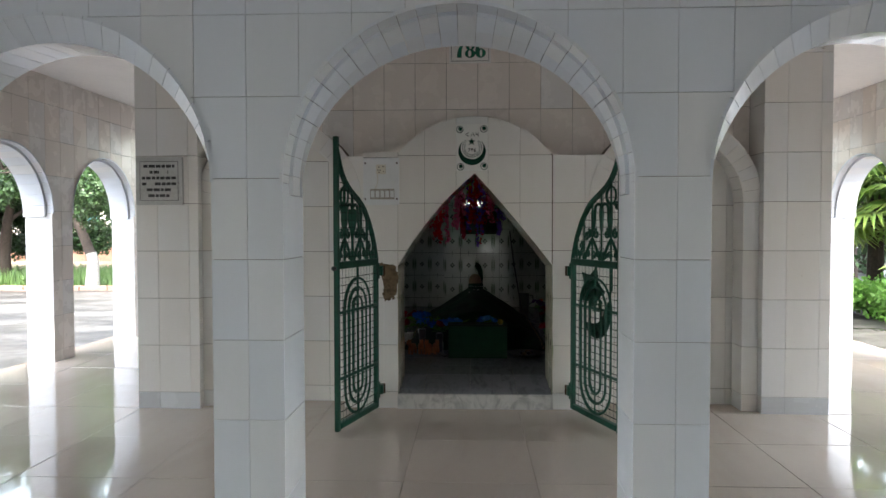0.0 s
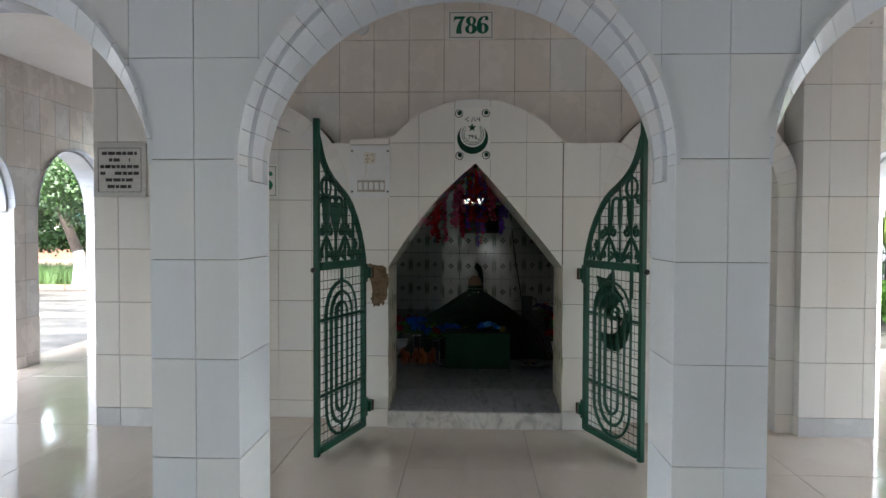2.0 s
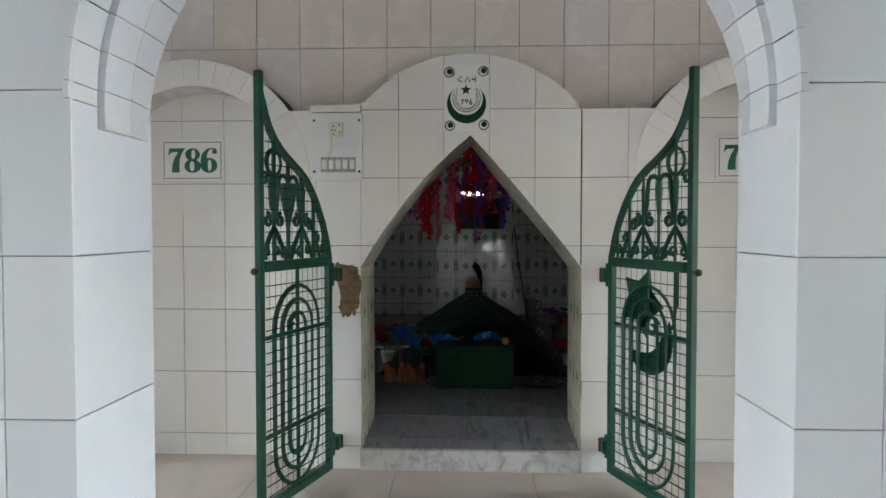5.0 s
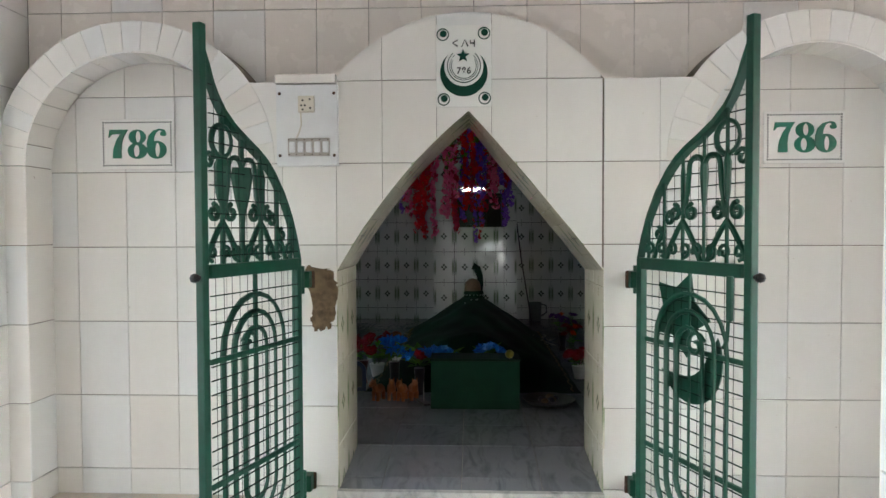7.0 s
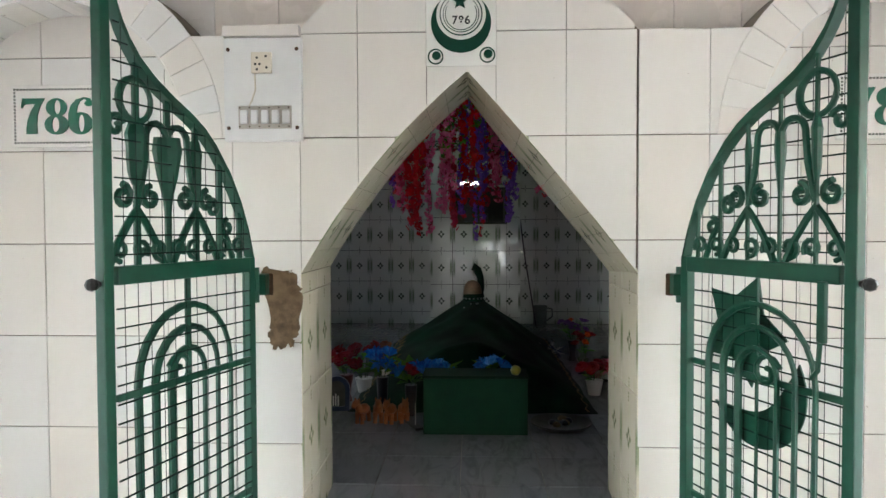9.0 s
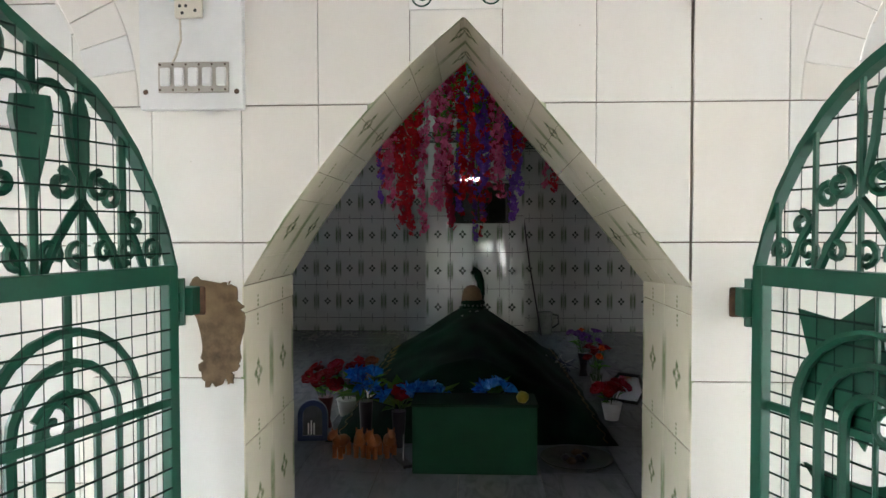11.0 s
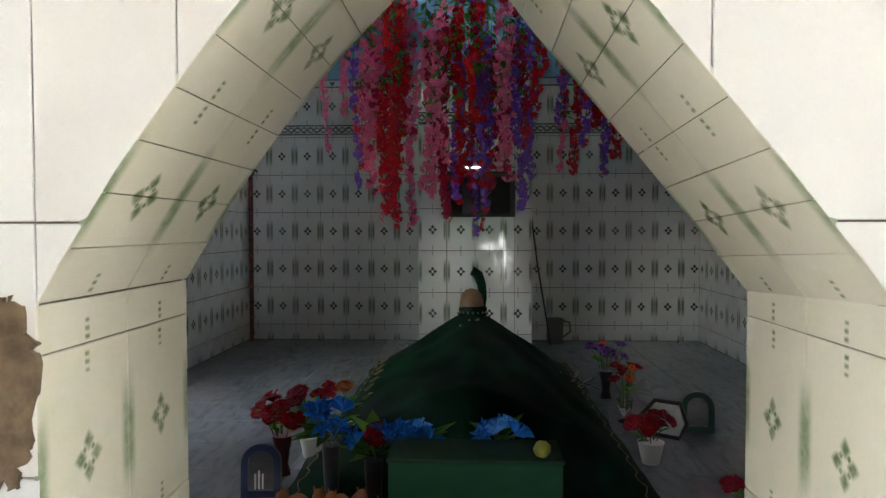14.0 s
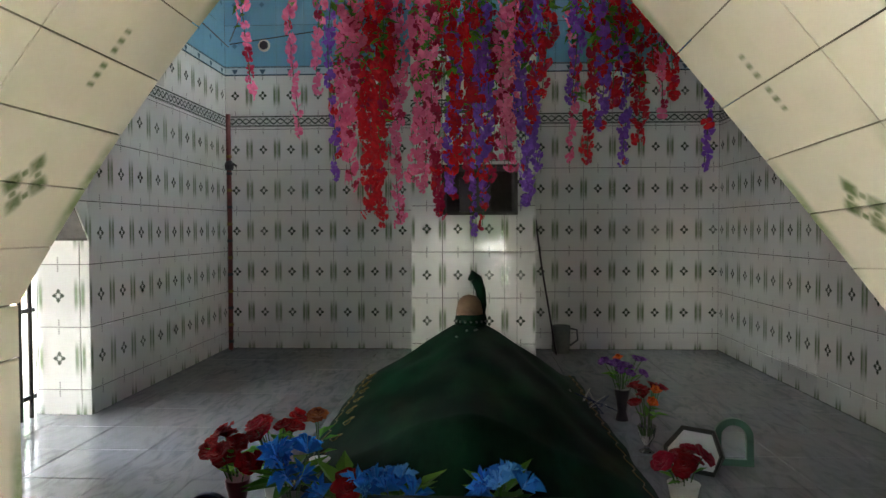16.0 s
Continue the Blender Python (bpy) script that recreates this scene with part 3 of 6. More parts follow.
def gate(label, m, plates):
    g = thing("iron_gate", label, "gate", m, "gate leaves of the shrine door")
    part("post", MB().rbox(GATE_W - 0.034, -0.013, 0.02, GATE_W - 0.006, 0.013, GATE_TOP, 0.003), M_GREEN, g)
    part("stile", MB().rbox(0.004, -0.013, 0.03, 0.032, 0.013, RAIL + 0.02, 0.003), M_GREEN, g)
    part("bottom_rail", MB().rbox(0.032, -0.015, 0.03, GATE_W - 0.042, 0.015, 0.062, 0.003), M_GREEN, g)
    part("middle_rail", MB().rbox(0.032, -0.017, RAIL - 0.02, GATE_W - 0.042, 0.017, RAIL + 0.02, 0.003), M_GREEN, g)
    pts = [((1 - s) * GATE_W - 0.02 * (1 - s), 0.0, z) for s, z in OGEE]
    top = MB()
    top.strip([p[0] for p in pts[::-1]], lambda x: ogee_at(x) - 0.017, lambda x: ogee_at(x) + 0.004, -0.014, 0.014)
    part("curved_top", top, M_GREEN, g)
    cx = 0.275
    part("bar", MB().tube([(cx, 0, 0.06), (cx, 0, RAIL - 0.02)], 0.008, 6, flat=0.6), M_GREEN, g)
    for w in (0.17, 0.115, 0.062):
        path = arc(cx, 0.69, w, 0, math.pi) + arc(cx, 0.235 + (0.17 - w) * 0.1, w * 0.98, math.pi, 2 * math.pi)
        part("loop", MB().tube(path, 0.0100, 6, closed=True, flat=0.7), M_GREEN, g)
    for z in (0.68, 0.31):
        part("cross_bar", MB().rbox(0.03, 0.004, z - 0.008, GATE_W - 0.04, 0.014, z + 0.008, 0.002), M_GREEN, g)
    part("scroll", MB().tube(spiral(cx + 0.03, 0.70, 0.045, 0.01, 0.4, 1.2), 0.007), M_GREEN, g)
    # upper panel
    for xm in (0.44, 0.34, 0.24, 0.145, 0.06):
        part("bar", MB().tube([(xm, 0, RAIL + 0.01), (xm, 0, ogee_at(xm) - 0.012)], 0.0085, 6, flat=0.7), M_GREEN, g)
    part("ring", MB().tube(arc(0.44, 1.333, 0.048, 0, 2 * math.pi, 20)[:-1], 0.009, 6, closed=True, flat=0.7), M_GREEN, g)
    for xm, z0, z1, w in ((0.44, 1.145, 1.285, 0.021), (0.24, 1.10, 1.265, 0.015)):
        part("spindle", MB().tube([(xm, 0, z) for z in span(z0, z1, 6)], [w * 0.5, w * 0.9, w, w, w * 1.15, w * 0.7], 8, flat=0.5), M_GREEN, g)
        for k in (-1, 1):
            part("scroll", MB().tube(spiral(xm + k * 0.042, 1.118, 0.027, 0.008, math.pi * 0.5, 1.15 * k), 0.0085), M_GREEN, g)
            part("brace", MB().tube([(xm, 0, 1.09), (xm + k * 0.025, 0, 1.062), (xm + k * 0.058, 0, 1.015), (xm + k * 0.085, 0, 0.962)], 0.009), M_GREEN, g)
    part("spindle", MB().tube([(0.34, 0, z) for z in (1.07, 1.12, 1.17, 1.23, 1.262)], [0.007, 0.012, 0.024, 0.034, 0.03], 8, flat=0.4), M_GREEN, g)
    for k in (-1, 1):
        part("hook", MB().tube([(0.34 + k * 0.098, 0, 1.10), (0.34 + k * 0.076, 0, 1.19), (0.34 + k * 0.07, 0, 1.25)] + arc(0.34 + k * 0.036, 1.256, 0.034, math.pi * (0.5 - 0.5 * k), math.pi * (0.5 + 0.62 * k), 10), 0.0085), M_GREEN, g)
        part("scroll", MB().tube(spiral(0.145 + k * 0.03, 1.10 if k > 0 else 1.05, 0.022, 0.007, math.pi * 0.5, 1.1 * k), 0.0075), M_GREEN, g)
    part("scroll", MB().tube(spiral(0.50, 1.27, 0.026, 0.008, math.pi * 0.9, -1.1), 0.0075), M_GREEN, g)
    part("brace", MB().tube([(0.145, 0, 1.06), (0.115, 0, 1.02), (0.09, 0, 0.962)], 0.008), M_GREEN, g)
    for i in range(8):
        part("scroll", MB().tube(spiral(0.07 + i * 0.06, 0.998, 0.024, 0.007, math.pi * (1.5 if i % 2 else 1.2), 1.2 if i % 2 else -1.2), 0.0065), M_GREEN, g)
    wires = MB()
    for i in range(20):
        z = 0.085 + i * 0.0415
        wires.tube([(0.03, 0.012, z), (GATE_W - 0.04, 0.012, z)], 0.0024, 4)
    for i in range(16):
        z = RAIL + 0.045 + i * 0.0415
        x0 = next((x for x in span(0.02, GATE_W - 0.05, 60) if ogee_at(x) - 0.015 > z), None)
        if x0:
            wires.tube([(x0, 0.012, z), (GATE_W - 0.04, 0.012, z)], 0.0024, 4)
    for i in range(12):
        x = 0.06 + i * 0.0395
        wires.tube([(x, 0.014, 0.05), (x, 0.014, ogee_at(x) - 0.015)], 0.0009, 4)
    tagged(part("wire_mesh", wires, M_WIRE, g, "welded wire mesh"), kind="stuff")
    for z in (0.885, 0.135):
        part("hinge", MB().tube([(-0.012, 0, z - 0.05), (-0.012, 0, z + 0.05)], 0.013, 8).rbox(-0.05, -0.012, z - 0.022, 0.0, 0.012, z + 0.022, 0.003), M_GREEN, g)
    part("bolt_knob", MB().tube([(GATE_W - 0.01, 0, 0.93), (GATE_W + 0.012, 0, 0.93)], 0.007, 8).lathe([(0.001, -0.014), (0.011, -0.01), (0.015, 0), (0.011, 0.01), (0.001, 0.014)], (GATE_W + 0.014, 0, 0.93), 10), M_BLACK, g)
    if plates:
        star = []
        for i in range(10):
            r = 0.146 if i % 2 == 0 else 0.084
            a = radians(68) + i * math.pi / 5
            star.append((0.203 + r * math.cos(a), 0.79 + r * math.sin(a)))
        part("star_plate", MB().prism(star, 0.018, 0.022), M_GREEN, g, "green sheet-metal star")
        out = [(0.252 + 0.152 * math.cos(a), 0.655 + 0.152 * math.sin(a)) for a in span(radians(-154), radians(31), 22)]
        inn = [(0.225 + (0.112 + 0.05 * abs(k) ** 4) * math.cos(a), 0.70 + (0.112 + 0.05 * abs(k) ** 4) * math.sin(a)) for k, a in zip(span(1, -1, 22), span(radians(11), radians(-136), 22))]
        cr = MB()
        n = len(out)
        v = [(x, y, z) for y in (0.018, 0.022) for x, z in out + inn[::-1]]
        f = []
        for i in range(n - 1):
            f += [(i, i + 1, n + i + 1, n + i), (2 * n + i, 3 * n + i, 3 * n + i + 1, 2 * n + i + 1), (i, 2 * n + i, 2 * n + i + 1, i + 1), (n + i, n + i + 1, 3 * n + i + 1, 3 * n + i)]
        f += [(0, n, 3 * n, 2 * n), (n - 1, 3 * n - 1, 4 * n - 1, 2 * n - 1)]
        cr.add(v, f)
        part("crescent_plate", cr, M_GREEN, g, "green sheet-metal crescent")
        part("latch_bar", MB().rbox(GATE_W - 0.085, -0.03, 0.80, GATE_W - 0.065, -0.018, 0.93, 0.003).tube([(GATE_W - 0.08, -0.024, 0.80), (GATE_W - 0.085, -0.024, 0.74), (GATE_W - 0.10, -0.024, 0.72)], 0.006), M_GREEN, g)
    return g


def along(hx, hy, fx, fy):
    return pose(hx, hy, 0, 0, 0, math.degrees(math.atan2(fy - hy, fx - hx)))


gate("open dark green wrought-iron gate leaf with scrolls and wire mesh", along(-0.615, -0.062, -0.775, -0.58) @ Matrix.Diagonal((0.967, 1, 1, 1)), False)
gate("open dark green wrought-iron gate leaf with a metal star and crescent", along(0.600, -0.045, 0.800, -0.58), True)

# hinge brackets set in the wall, and the bare mortar round one of them
rnd = random.Random(5)
blot = [(-0.545 - 0.035 * max(0.0, math.sin(a)) * (math.cos(a) < 0) + 0.047 * (1 + 0.13 * math.sin(3 * a + 1) + 0.08 * math.sin(11 * a) + 0.06 * math.sin(23 * a + 1) + 0.09 * rnd.uniform(-1, 1)) * math.copysign(abs(math.cos(a)) ** 0.6, math.cos(a)),
         0.812 + 0.115 * (1 + 0.06 * math.sin(7 * a + 2) + 0.035 * math.sin(19 * a) + 0.04 * rnd.uniform(-1, 1)) * math.copysign(abs(math.sin(a)) ** 0.5, math.sin(a))) for a in span(0, 2 * math.pi, 91)[:-1]]
patch = tagged(new("mortar_patch", MB().prism(blot, -0.006, 0.004).mesh("mortar_patch", M_CEMENT)), "bare brown mortar patch round the gate hinge on the wall", "mortar patch")
for hx, hz in ((-0.60, 0.885), (-0.60, 0.135), (0.59, 0.885), (0.59, 0.135)):
    k = -1 if hx < 0 else 1
    b = thing("hinge_bracket", "green painted iron hinge bracket with rust, set in the wall", "bracket", pose(hx, 0, hz), "hinge brackets of the gate")
    part("plate", MB().rbox(-0.018, -0.05, -0.03, 0.018, 0.0, 0.03, 0.004), M_GREEN, b)
    part("anchor", MB().rbox(-0.016 - 0.012 * k, -0.012, -0.034, 0.016 - 0.012 * k, 0.0, 0.03, 0.006), M_RUST, b)


def band(mb, outer, inner, closed=True, dy=0.0):
    """A flat raised band between two outlines of equal length, in hundredths of the digit's height."""
    n = len(outer)
    v = [(x, y, z) for y in (-0.0115 - dy, -0.0085) for x, z in outer + inner]
    f = []
    for i in range(n if closed else n - 1):
        j = (i + 1) % n
        f += [(i, j, n + j, n + i), (2 * n + i, 3 * n + i, 3 * n + j, 2 * n + j), (i, 2 * n + i, 2 * n + j, j), (n + i, n + j, 3 * n + j, 3 * n + i)]
    if not closed:
        f += [(0, n, 3 * n, 2 * n), (n - 1, 3 * n - 1, 4 * n - 1, 2 * n - 1)]
    return mb.add(v, f)


def oval(cx, cz, rx, rz, n=28):
    return [(cx + rx * math.cos(a), cz + rz * math.sin(a)) for a in span(0, 2 * math.pi, n + 1)[:-1]]


def eight():
    mb = band(MB(), oval(0, 23, 22, 25), oval(2, 24, 6.5, 19))
    return band(mb, oval(0, -23, 25, 27), oval(-2, -23, 7.5, 20), True, 0.0004)


def six():
    mb = band(MB(), oval(0, -20, 25, 30), oval(2, -20, 6, 23))
    out = [(-25, -20), (-25, 5), (-20, 28), (-8, 44), (8, 50), (20, 47), (24, 38)]
    inn = [(-8, -20), (-8, 5), (-6, 24), (-1, 38), (7, 45), (13, 42), (14, 34)]
    mb = band(mb, out, inn, False, 0.0004)
    return band(mb, oval(17, 33, 8, 8, 14), oval(17, 33, 0.3, 0.3, 14), True, 0.0008)


def seven():
    mb = MB().prism([(-22, 48), (-25, 22), (-22, 22), (-17, 31), (-6, 33), (16, 33), (25, 48)], -0.0115, -0.0085)
    return band(mb, [(6, 34), (-4, 14), (-11, -10), (-14, -32), (-14, -48)], [(25, 47), (16, 28), (10, 6), (8, -20), (9, -48)], False, 0.0004)


def numeral_plate(x, z, w, h, y):
    p = thing("numeral_plate", "white glazed plate with green numerals 786 on the wall", "plate", pose(x, y, z), "numeral plates")
    part("plate", MB().rbox(-w / 2, -0.009, -h / 2, w / 2, 0.0, h / 2, 0.002), M_WHITEPLATE, p)
    beads = MB()
    n1, n2 = int(w / 0.011), int(h / 0.011)
    for i in range(n1):
        for s in (-1, 1):
            px = -w / 2 + 0.014 + (w - 0.028) * i / (n1 - 1)
            beads.rbox(px - 0.0035, -0.0115, s * (h / 2 - 0.014) - 0.003, px + 0.0035, -0.009, s * (h / 2 - 0.014) + 0.003, 0.001)
    for i in range(n2):
        for s in (-1, 1):
            pz = -h / 2 + 0.014 + (h - 0.028) * i / (n2 - 1)
            beads.rbox(s * (w / 2 - 0.014) - 0.003, -0.0115, pz - 0.0035, s * (w / 2 - 0.014) + 0.003, -0.009, pz + 0.0035, 0.001)
    tagged(part("beading", beads, M_BEAD, p, "raised beaded border"), kind="stuff")
    k = h * 0.0063
    for digit, x in ((seven, -0.076), (eight, 0.001), (six, 0.079)):
        part("numeral", digit(), M_INK, p).matrix_local = pose(x * h / 0.197, 0, 0) @ Matrix.Diagonal((k * 1.27, 1, k * 0.95, 1))
    return p


numeral_plate(-1.311, 1.407, 0.30, 0.197, 0.159)
numeral_plate(1.264, 1.41, 0.30, 0.197, 0.159)
numeral_plate(-0.033, 2.305, 0.27, 0.17, 0.159)

# round junction cover high on the wall
rc = thing("junction_cover", "round white plastic junction cover screwed to the upper wall", "junction cover", pose(-0.67, 0.159, 2.303))
part("cover", MB().tube([(0, 0, 0), (0, -0.012, 0), (0, -0.016, 0)], [0.048, 0.048, 0.042], 28), M_PLASTIC, rc)
for x, z in ((-0.016, -0.018), (0.016, 0.02)):
    part("screw", MB().tube([(x, -0.0158, z), (x, -0.018, z)], 0.005, 8), M_BLACK, rc)
part("wire", MB().tube([(-0.03, -0.006, 0.035), (-0.055, -0.004, 0.075), (-0.075, -0.004, 0.12), (-0.08, -0.004, 0.30)], 0.004, 6), M_IVORY, rc)

# emblem plate over the doorway
M_EMBLEM = plain("dark_green_glaze", (0.003, 0.045, 0.027), 0.5, 0, 50, 0.2, 0.05, 0.15)
em = thing("emblem_plate", "white glazed tile plate with a green crescent, star and numerals", "plate", pose(-0.02, -0.001, 1.655))
part("plate", MB().strip([-0.1, -0.02, 0.018, 0.02, 0.1], lambda x: -0.145, lambda x: 0.148, -0.006, 0.0), M_WHITEPLATE, em)


def flat_crescent(mb, cx, cz, r, ix, iz, ir, y):
    a = radians(48)
    out = [(cx + r * math.cos(t), cz + r * math.sin(t)) for t in span(math.pi - a, 2 * math.pi + a, 30)]
    a2 = math.asin(max(-1, min(1, (out[-1][1] - iz) / ir)))
    inn = [(ix + ir * math.cos(t), iz + ir * math.sin(t)) for t in span(math.pi - a2, 2 * math.pi + a2, 30)]
    n = 30
    v = [(x, y, z) for x, z in out] + [(x, y, z) for x, z in inn] + [(x, y + 0.002, z) for x, z in out] + [(x, y + 0.002, z) for x, z in inn]
    f = []
    for i in range(n - 1):
        f += [(i, i + 1, n + i + 1, n + i), (i, 2 * n + i, 2 * n + i + 1, i + 1), (n + i, n + i + 1, 3 * n + i + 1, 3 * n + i)]
    return mb.add(v, f)


part("crescent", flat_crescent(MB(), 0.0, -0.022, 0.086, 0.0, 0.000, 0.071, -0.0075), M_EMBLEM, em, "green glazed crescent")
for r in (0.060, 0.051, 0.045):
    part("thin_arc", MB().tube(arc(0.0, 0.002, r, radians(132 if r > 0.05 else 150), radians(408 if r > 0.05 else 390), 30, -0.0068), 0.0017 if r < 0.055 else 0.0026, 4, flat=0.5), M_EMBLEM, em)
star = []
for i in range(10):
    r = 0.025 if i % 2 == 0 else 0.0105
    a = math.pi / 2 + i * math.pi / 5
    star.append((-0.003 + r * math.cos(a), 0.038 + r * math.sin(a)))
part("star", MB().prism(star, -0.008, -0.005), M_EMBLEM, em)
for digit, x in (("7", -0.018), ("8", 0.0), ("6", 0.018)):
    letters(digit, 0.033, "numeral", M_BLACK, em, pose(x, -0.0065, -0.016), 0.0006, 0.0008, 0.95)
for strokes in ([(-0.022, 0.095), (-0.041, 0.084), (-0.022, 0.073)], [(-0.008, 0.070), (0.004, 0.096), (0.015, 0.072)], [(0.038, 0.096), (0.038, 0.070)], [(0.024, 0.094), (0.024, 0.083), (0.038, 0.083)]):
    part("digit", MB().tube([(x, -0.0068, z) for x, z in strokes], 0.0032, 4, flat=0.6), M_BLACK, em)
for x, z in ((-0.076, 0.115), (0.073, 0.118), (-0.073, -0.118), (0.075, -0.115)):
    part("roundel", MB().tube(arc(x, z, 0.0205, 0, 2 * math.pi, 24, -0.0068)[:-1], 0.0028, 4, closed=True, flat=0.5), M_EMBLEM, em)
    part("roundel_dot", MB().prism([(x + 0.002 + 0.0125 * math.cos(a), z + 0.003 + 0.0125 * math.sin(a)) for a in span(0, 2 * math.pi, 17)[:-1]], -0.0078, -0.005), M_EMBLEM, em)

# switchboard
M_SWITCHGAP = plain("grey_plastic_strip", (0.42, 0.39, 0.35), 0.5, 0, 20, 0.2, 0.05)
sb = thing("switchboard", "white switchboard with five switches and a socket, on the tiles", "switchboard", pose(-0.592, 0.0, 1.447))
part("board", MB().rbox(-0.113, -0.022, -0.148, 0.113, 0.0, 0.148, 0.003), M_PLASTIC, sb)
so = part("socket", MB().rbox(-0.03, -0.034, 0.045, 0.03, -0.022, 0.105, 0.004), M_IVORY, sb, "ivory plastic socket")
for x, z in ((-0.012, 0.088), (-0.017, 0.07), (-0.004, 0.07), (-0.012, 0.055), (0.014, 0.092), (0.016, 0.06)):
    part("socket_hole", MB().tube([(x, -0.0345, z), (x, -0.031, z)], 0.0038, 8), M_BLACK, so)
part("switch_strip", MB().rbox(-0.07, -0.028, -0.113, 0.085, -0.022, -0.047, 0.003), M_SWITCHGAP, sb)
for i in range(5):
    x = -0.052 + i * 0.0305
    part("switch", MB().rbox(x - 0.011, -0.036, -0.1, x + 0.011, -0.027, -0.06, 0.005), M_PLASTIC, sb)
for x in (-0.1, 0.1):
    for z in (-0.11, 0.115):
        part("screw", MB().lathe([(0.001, 0.003), (0.005, 0.002), (0.006, 0)], (0, 0, 0), 8), M_RUST, sb).matrix_local = pose(x, -0.022, z, 90)
for i in range(12):
    part("screw", MB().tube([(0, 0, 0), (0, -0.002, 0)], 0.0022, 6), M_RUST, sb).matrix_local = pose(-0.065 + (i % 6) * 0.0285, -0.028, -0.107 if i < 6 else -0.053)
part("wire", MB().tube([(-0.022, -0.023, 0.045), (-0.02, -0.024, 0.0), (-0.03, -0.024, -0.03), (-0.04, -0.024, -0.05)], 0.0022), M_IVORY, sb)
part("top_strip", MB().rbox(-0.113, -0.034, 0.150, 0.108, 0.0, 0.182, 0.003), M_CREAM, sb)

# inscribed plaque
pq = thing("stone_plaque", "grey stone plaque with rows of dark lettering, on the pier", "plaque", pose(-1.99, -0.06, 1.452))
part("slab", MB().rbox(-0.15, -0.018, -0.15, 0.15, 0.0, 0.15, 0.004), plain("grey_plaque_stone", (0.52, 0.52, 0.505), 0.35, 0, 60, 0.2, 0.1), pq)
part("border", MB().tube([(x, -0.018, z) for x, z in ((-0.122, -0.122), (0.122, -0.122), (0.122, 0.122), (-0.122, 0.122))], 0.0022, 4, closed=True), M_BLACK, pq)
rnd = random.Random(11)
for r, wd in enumerate((0.2, 0.12, 0.22, 0.22, 0.16, 0.14)):
    z, x = 0.093 - r * 0.037, -wd / 2
    while x < wd / 2:
        l = rnd.uniform(0.018, 0.042)
        if rnd.random() < 0.9:
            part("lettering_bar", MB().rbox(x, -0.0195, z - 0.009, min(x + l, wd / 2), -0.0175, z + 0.009, 0.0008), M_BLACK, pq)
        x += l + 0.006


# ================= inside the room =================
M_CLOTH = Mat("dark_green_satin_cloth", (0.0007, 0.011, 0.005), 0.65, 0.0, 0.08)
M_CLOTH.mix(M_CLOTH.ramp(M_CLOTH.noise(5, 4, 0.6, (1, 0.4, 1)), 0.42, 0.66), (0.004, 0.045, 0.02), 0.8)
M_CLOTH.bump(M_CLOTH.noise(140, 3), 0.25, 0.001)
M_CLOTH = M_CLOTH.m
M_GOLD = plain("gold_trim", (0.22, 0.14, 0.035), 0.45, 0.5, 90, 0.5, 0.5)
M_TAN = plain("tan_cap_cloth", (0.20, 0.115, 0.06), 0.6, 0, 60, 0.35, 0.3)
M_BOXGREEN = plain("green_painted_tin", (0.005, 0.05, 0.025), 0.65, 0, 14, 0.25, 0.15, 0.2)
M_ORANGE = plain("orange_clay", (0.358, 0.111, 0.033), 0.6, 0, 45, 0.35, 0.3)
M_POTWHITE = plain("white_pot", (0.75, 0.74, 0.72), 0.35, 0, 20, 0.08, 0.05)
M_REDVASE = plain("red_lacquer_vase", (0.09, 0.008, 0.01), 0.3, 0, 30, 0.3, 0.1)
M_DARKVASE = plain("dark_vase", (0.03, 0.02, 0.03), 0.3, 0, 30, 0.3, 0.1)
M_NAVY = plain("navy_plastic", (0.015, 0.03, 0.10), 0.35, 0, 30, 0.25, 0.05)
M_STEEL = plain("worn_steel", (0.45, 0.44, 0.42), 0.28, 1.0, 30, 0.3, 0.1)
M_LEMON = plain("lemon_skin", (0.26, 0.23, 0.02), 0.4, 0, 90, 0.15, 0.4)
M_POLE = plain("maroon_foil_pole", (0.16, 0.035, 0.03), 0.35, 0.2, 30, 0.5, 0.3)
M_GLASS = Mat("clear_glass", (0.85, 0.88, 0.9), 0.03)
M_GLASS.b.inputs["Transmission Weight"].default_value = 1.0
M_GLASS = M_GLASS.m
M_JUG = plain("cloudy_grey_jug", (0.17, 0.18, 0.18), 0.18, 0, 30, 0.3, 0.05)
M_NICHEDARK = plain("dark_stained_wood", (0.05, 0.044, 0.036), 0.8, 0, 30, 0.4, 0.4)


def petal_material(name, colour, dark):
    m = Mat(name, colour, 0.6, 0.0, 0.15)
    m.mix(m.island(), dark, 0.85)
    m.b.inputs["Subsurface Weight"].default_value = 0.0
    return m.m


M_PINKP = petal_material("pink_fabric_petal", (0.92, 0.24, 0.42), (0.80, 0.12, 0.28))
M_ROSEP = petal_material("rose_fabric_petal", (0.52, 0.03, 0.09), (0.36, 0.015, 0.05))
M_REDP = petal_material("red_fabric_petal", (0.76, 0.018, 0.03), (0.5, 0.01, 0.02))
M_PURPLEP = petal_material("violet_fabric_petal", (0.30, 0.13, 0.68), (0.17, 0.06, 0.42))
M_BLUEP = petal_material("blue_fabric_petal", (0.02, 0.25, 0.78), (0.008, 0.08, 0.42))
M_LEAFP = petal_material("plastic_leaf", (0.17, 0.40, 0.05), (0.04, 0.14, 0.04))
M_STEM = plain("plastic_stem", (0.05, 0.11, 0.03), 0.5, 0, 60, 0.2, 0.1)
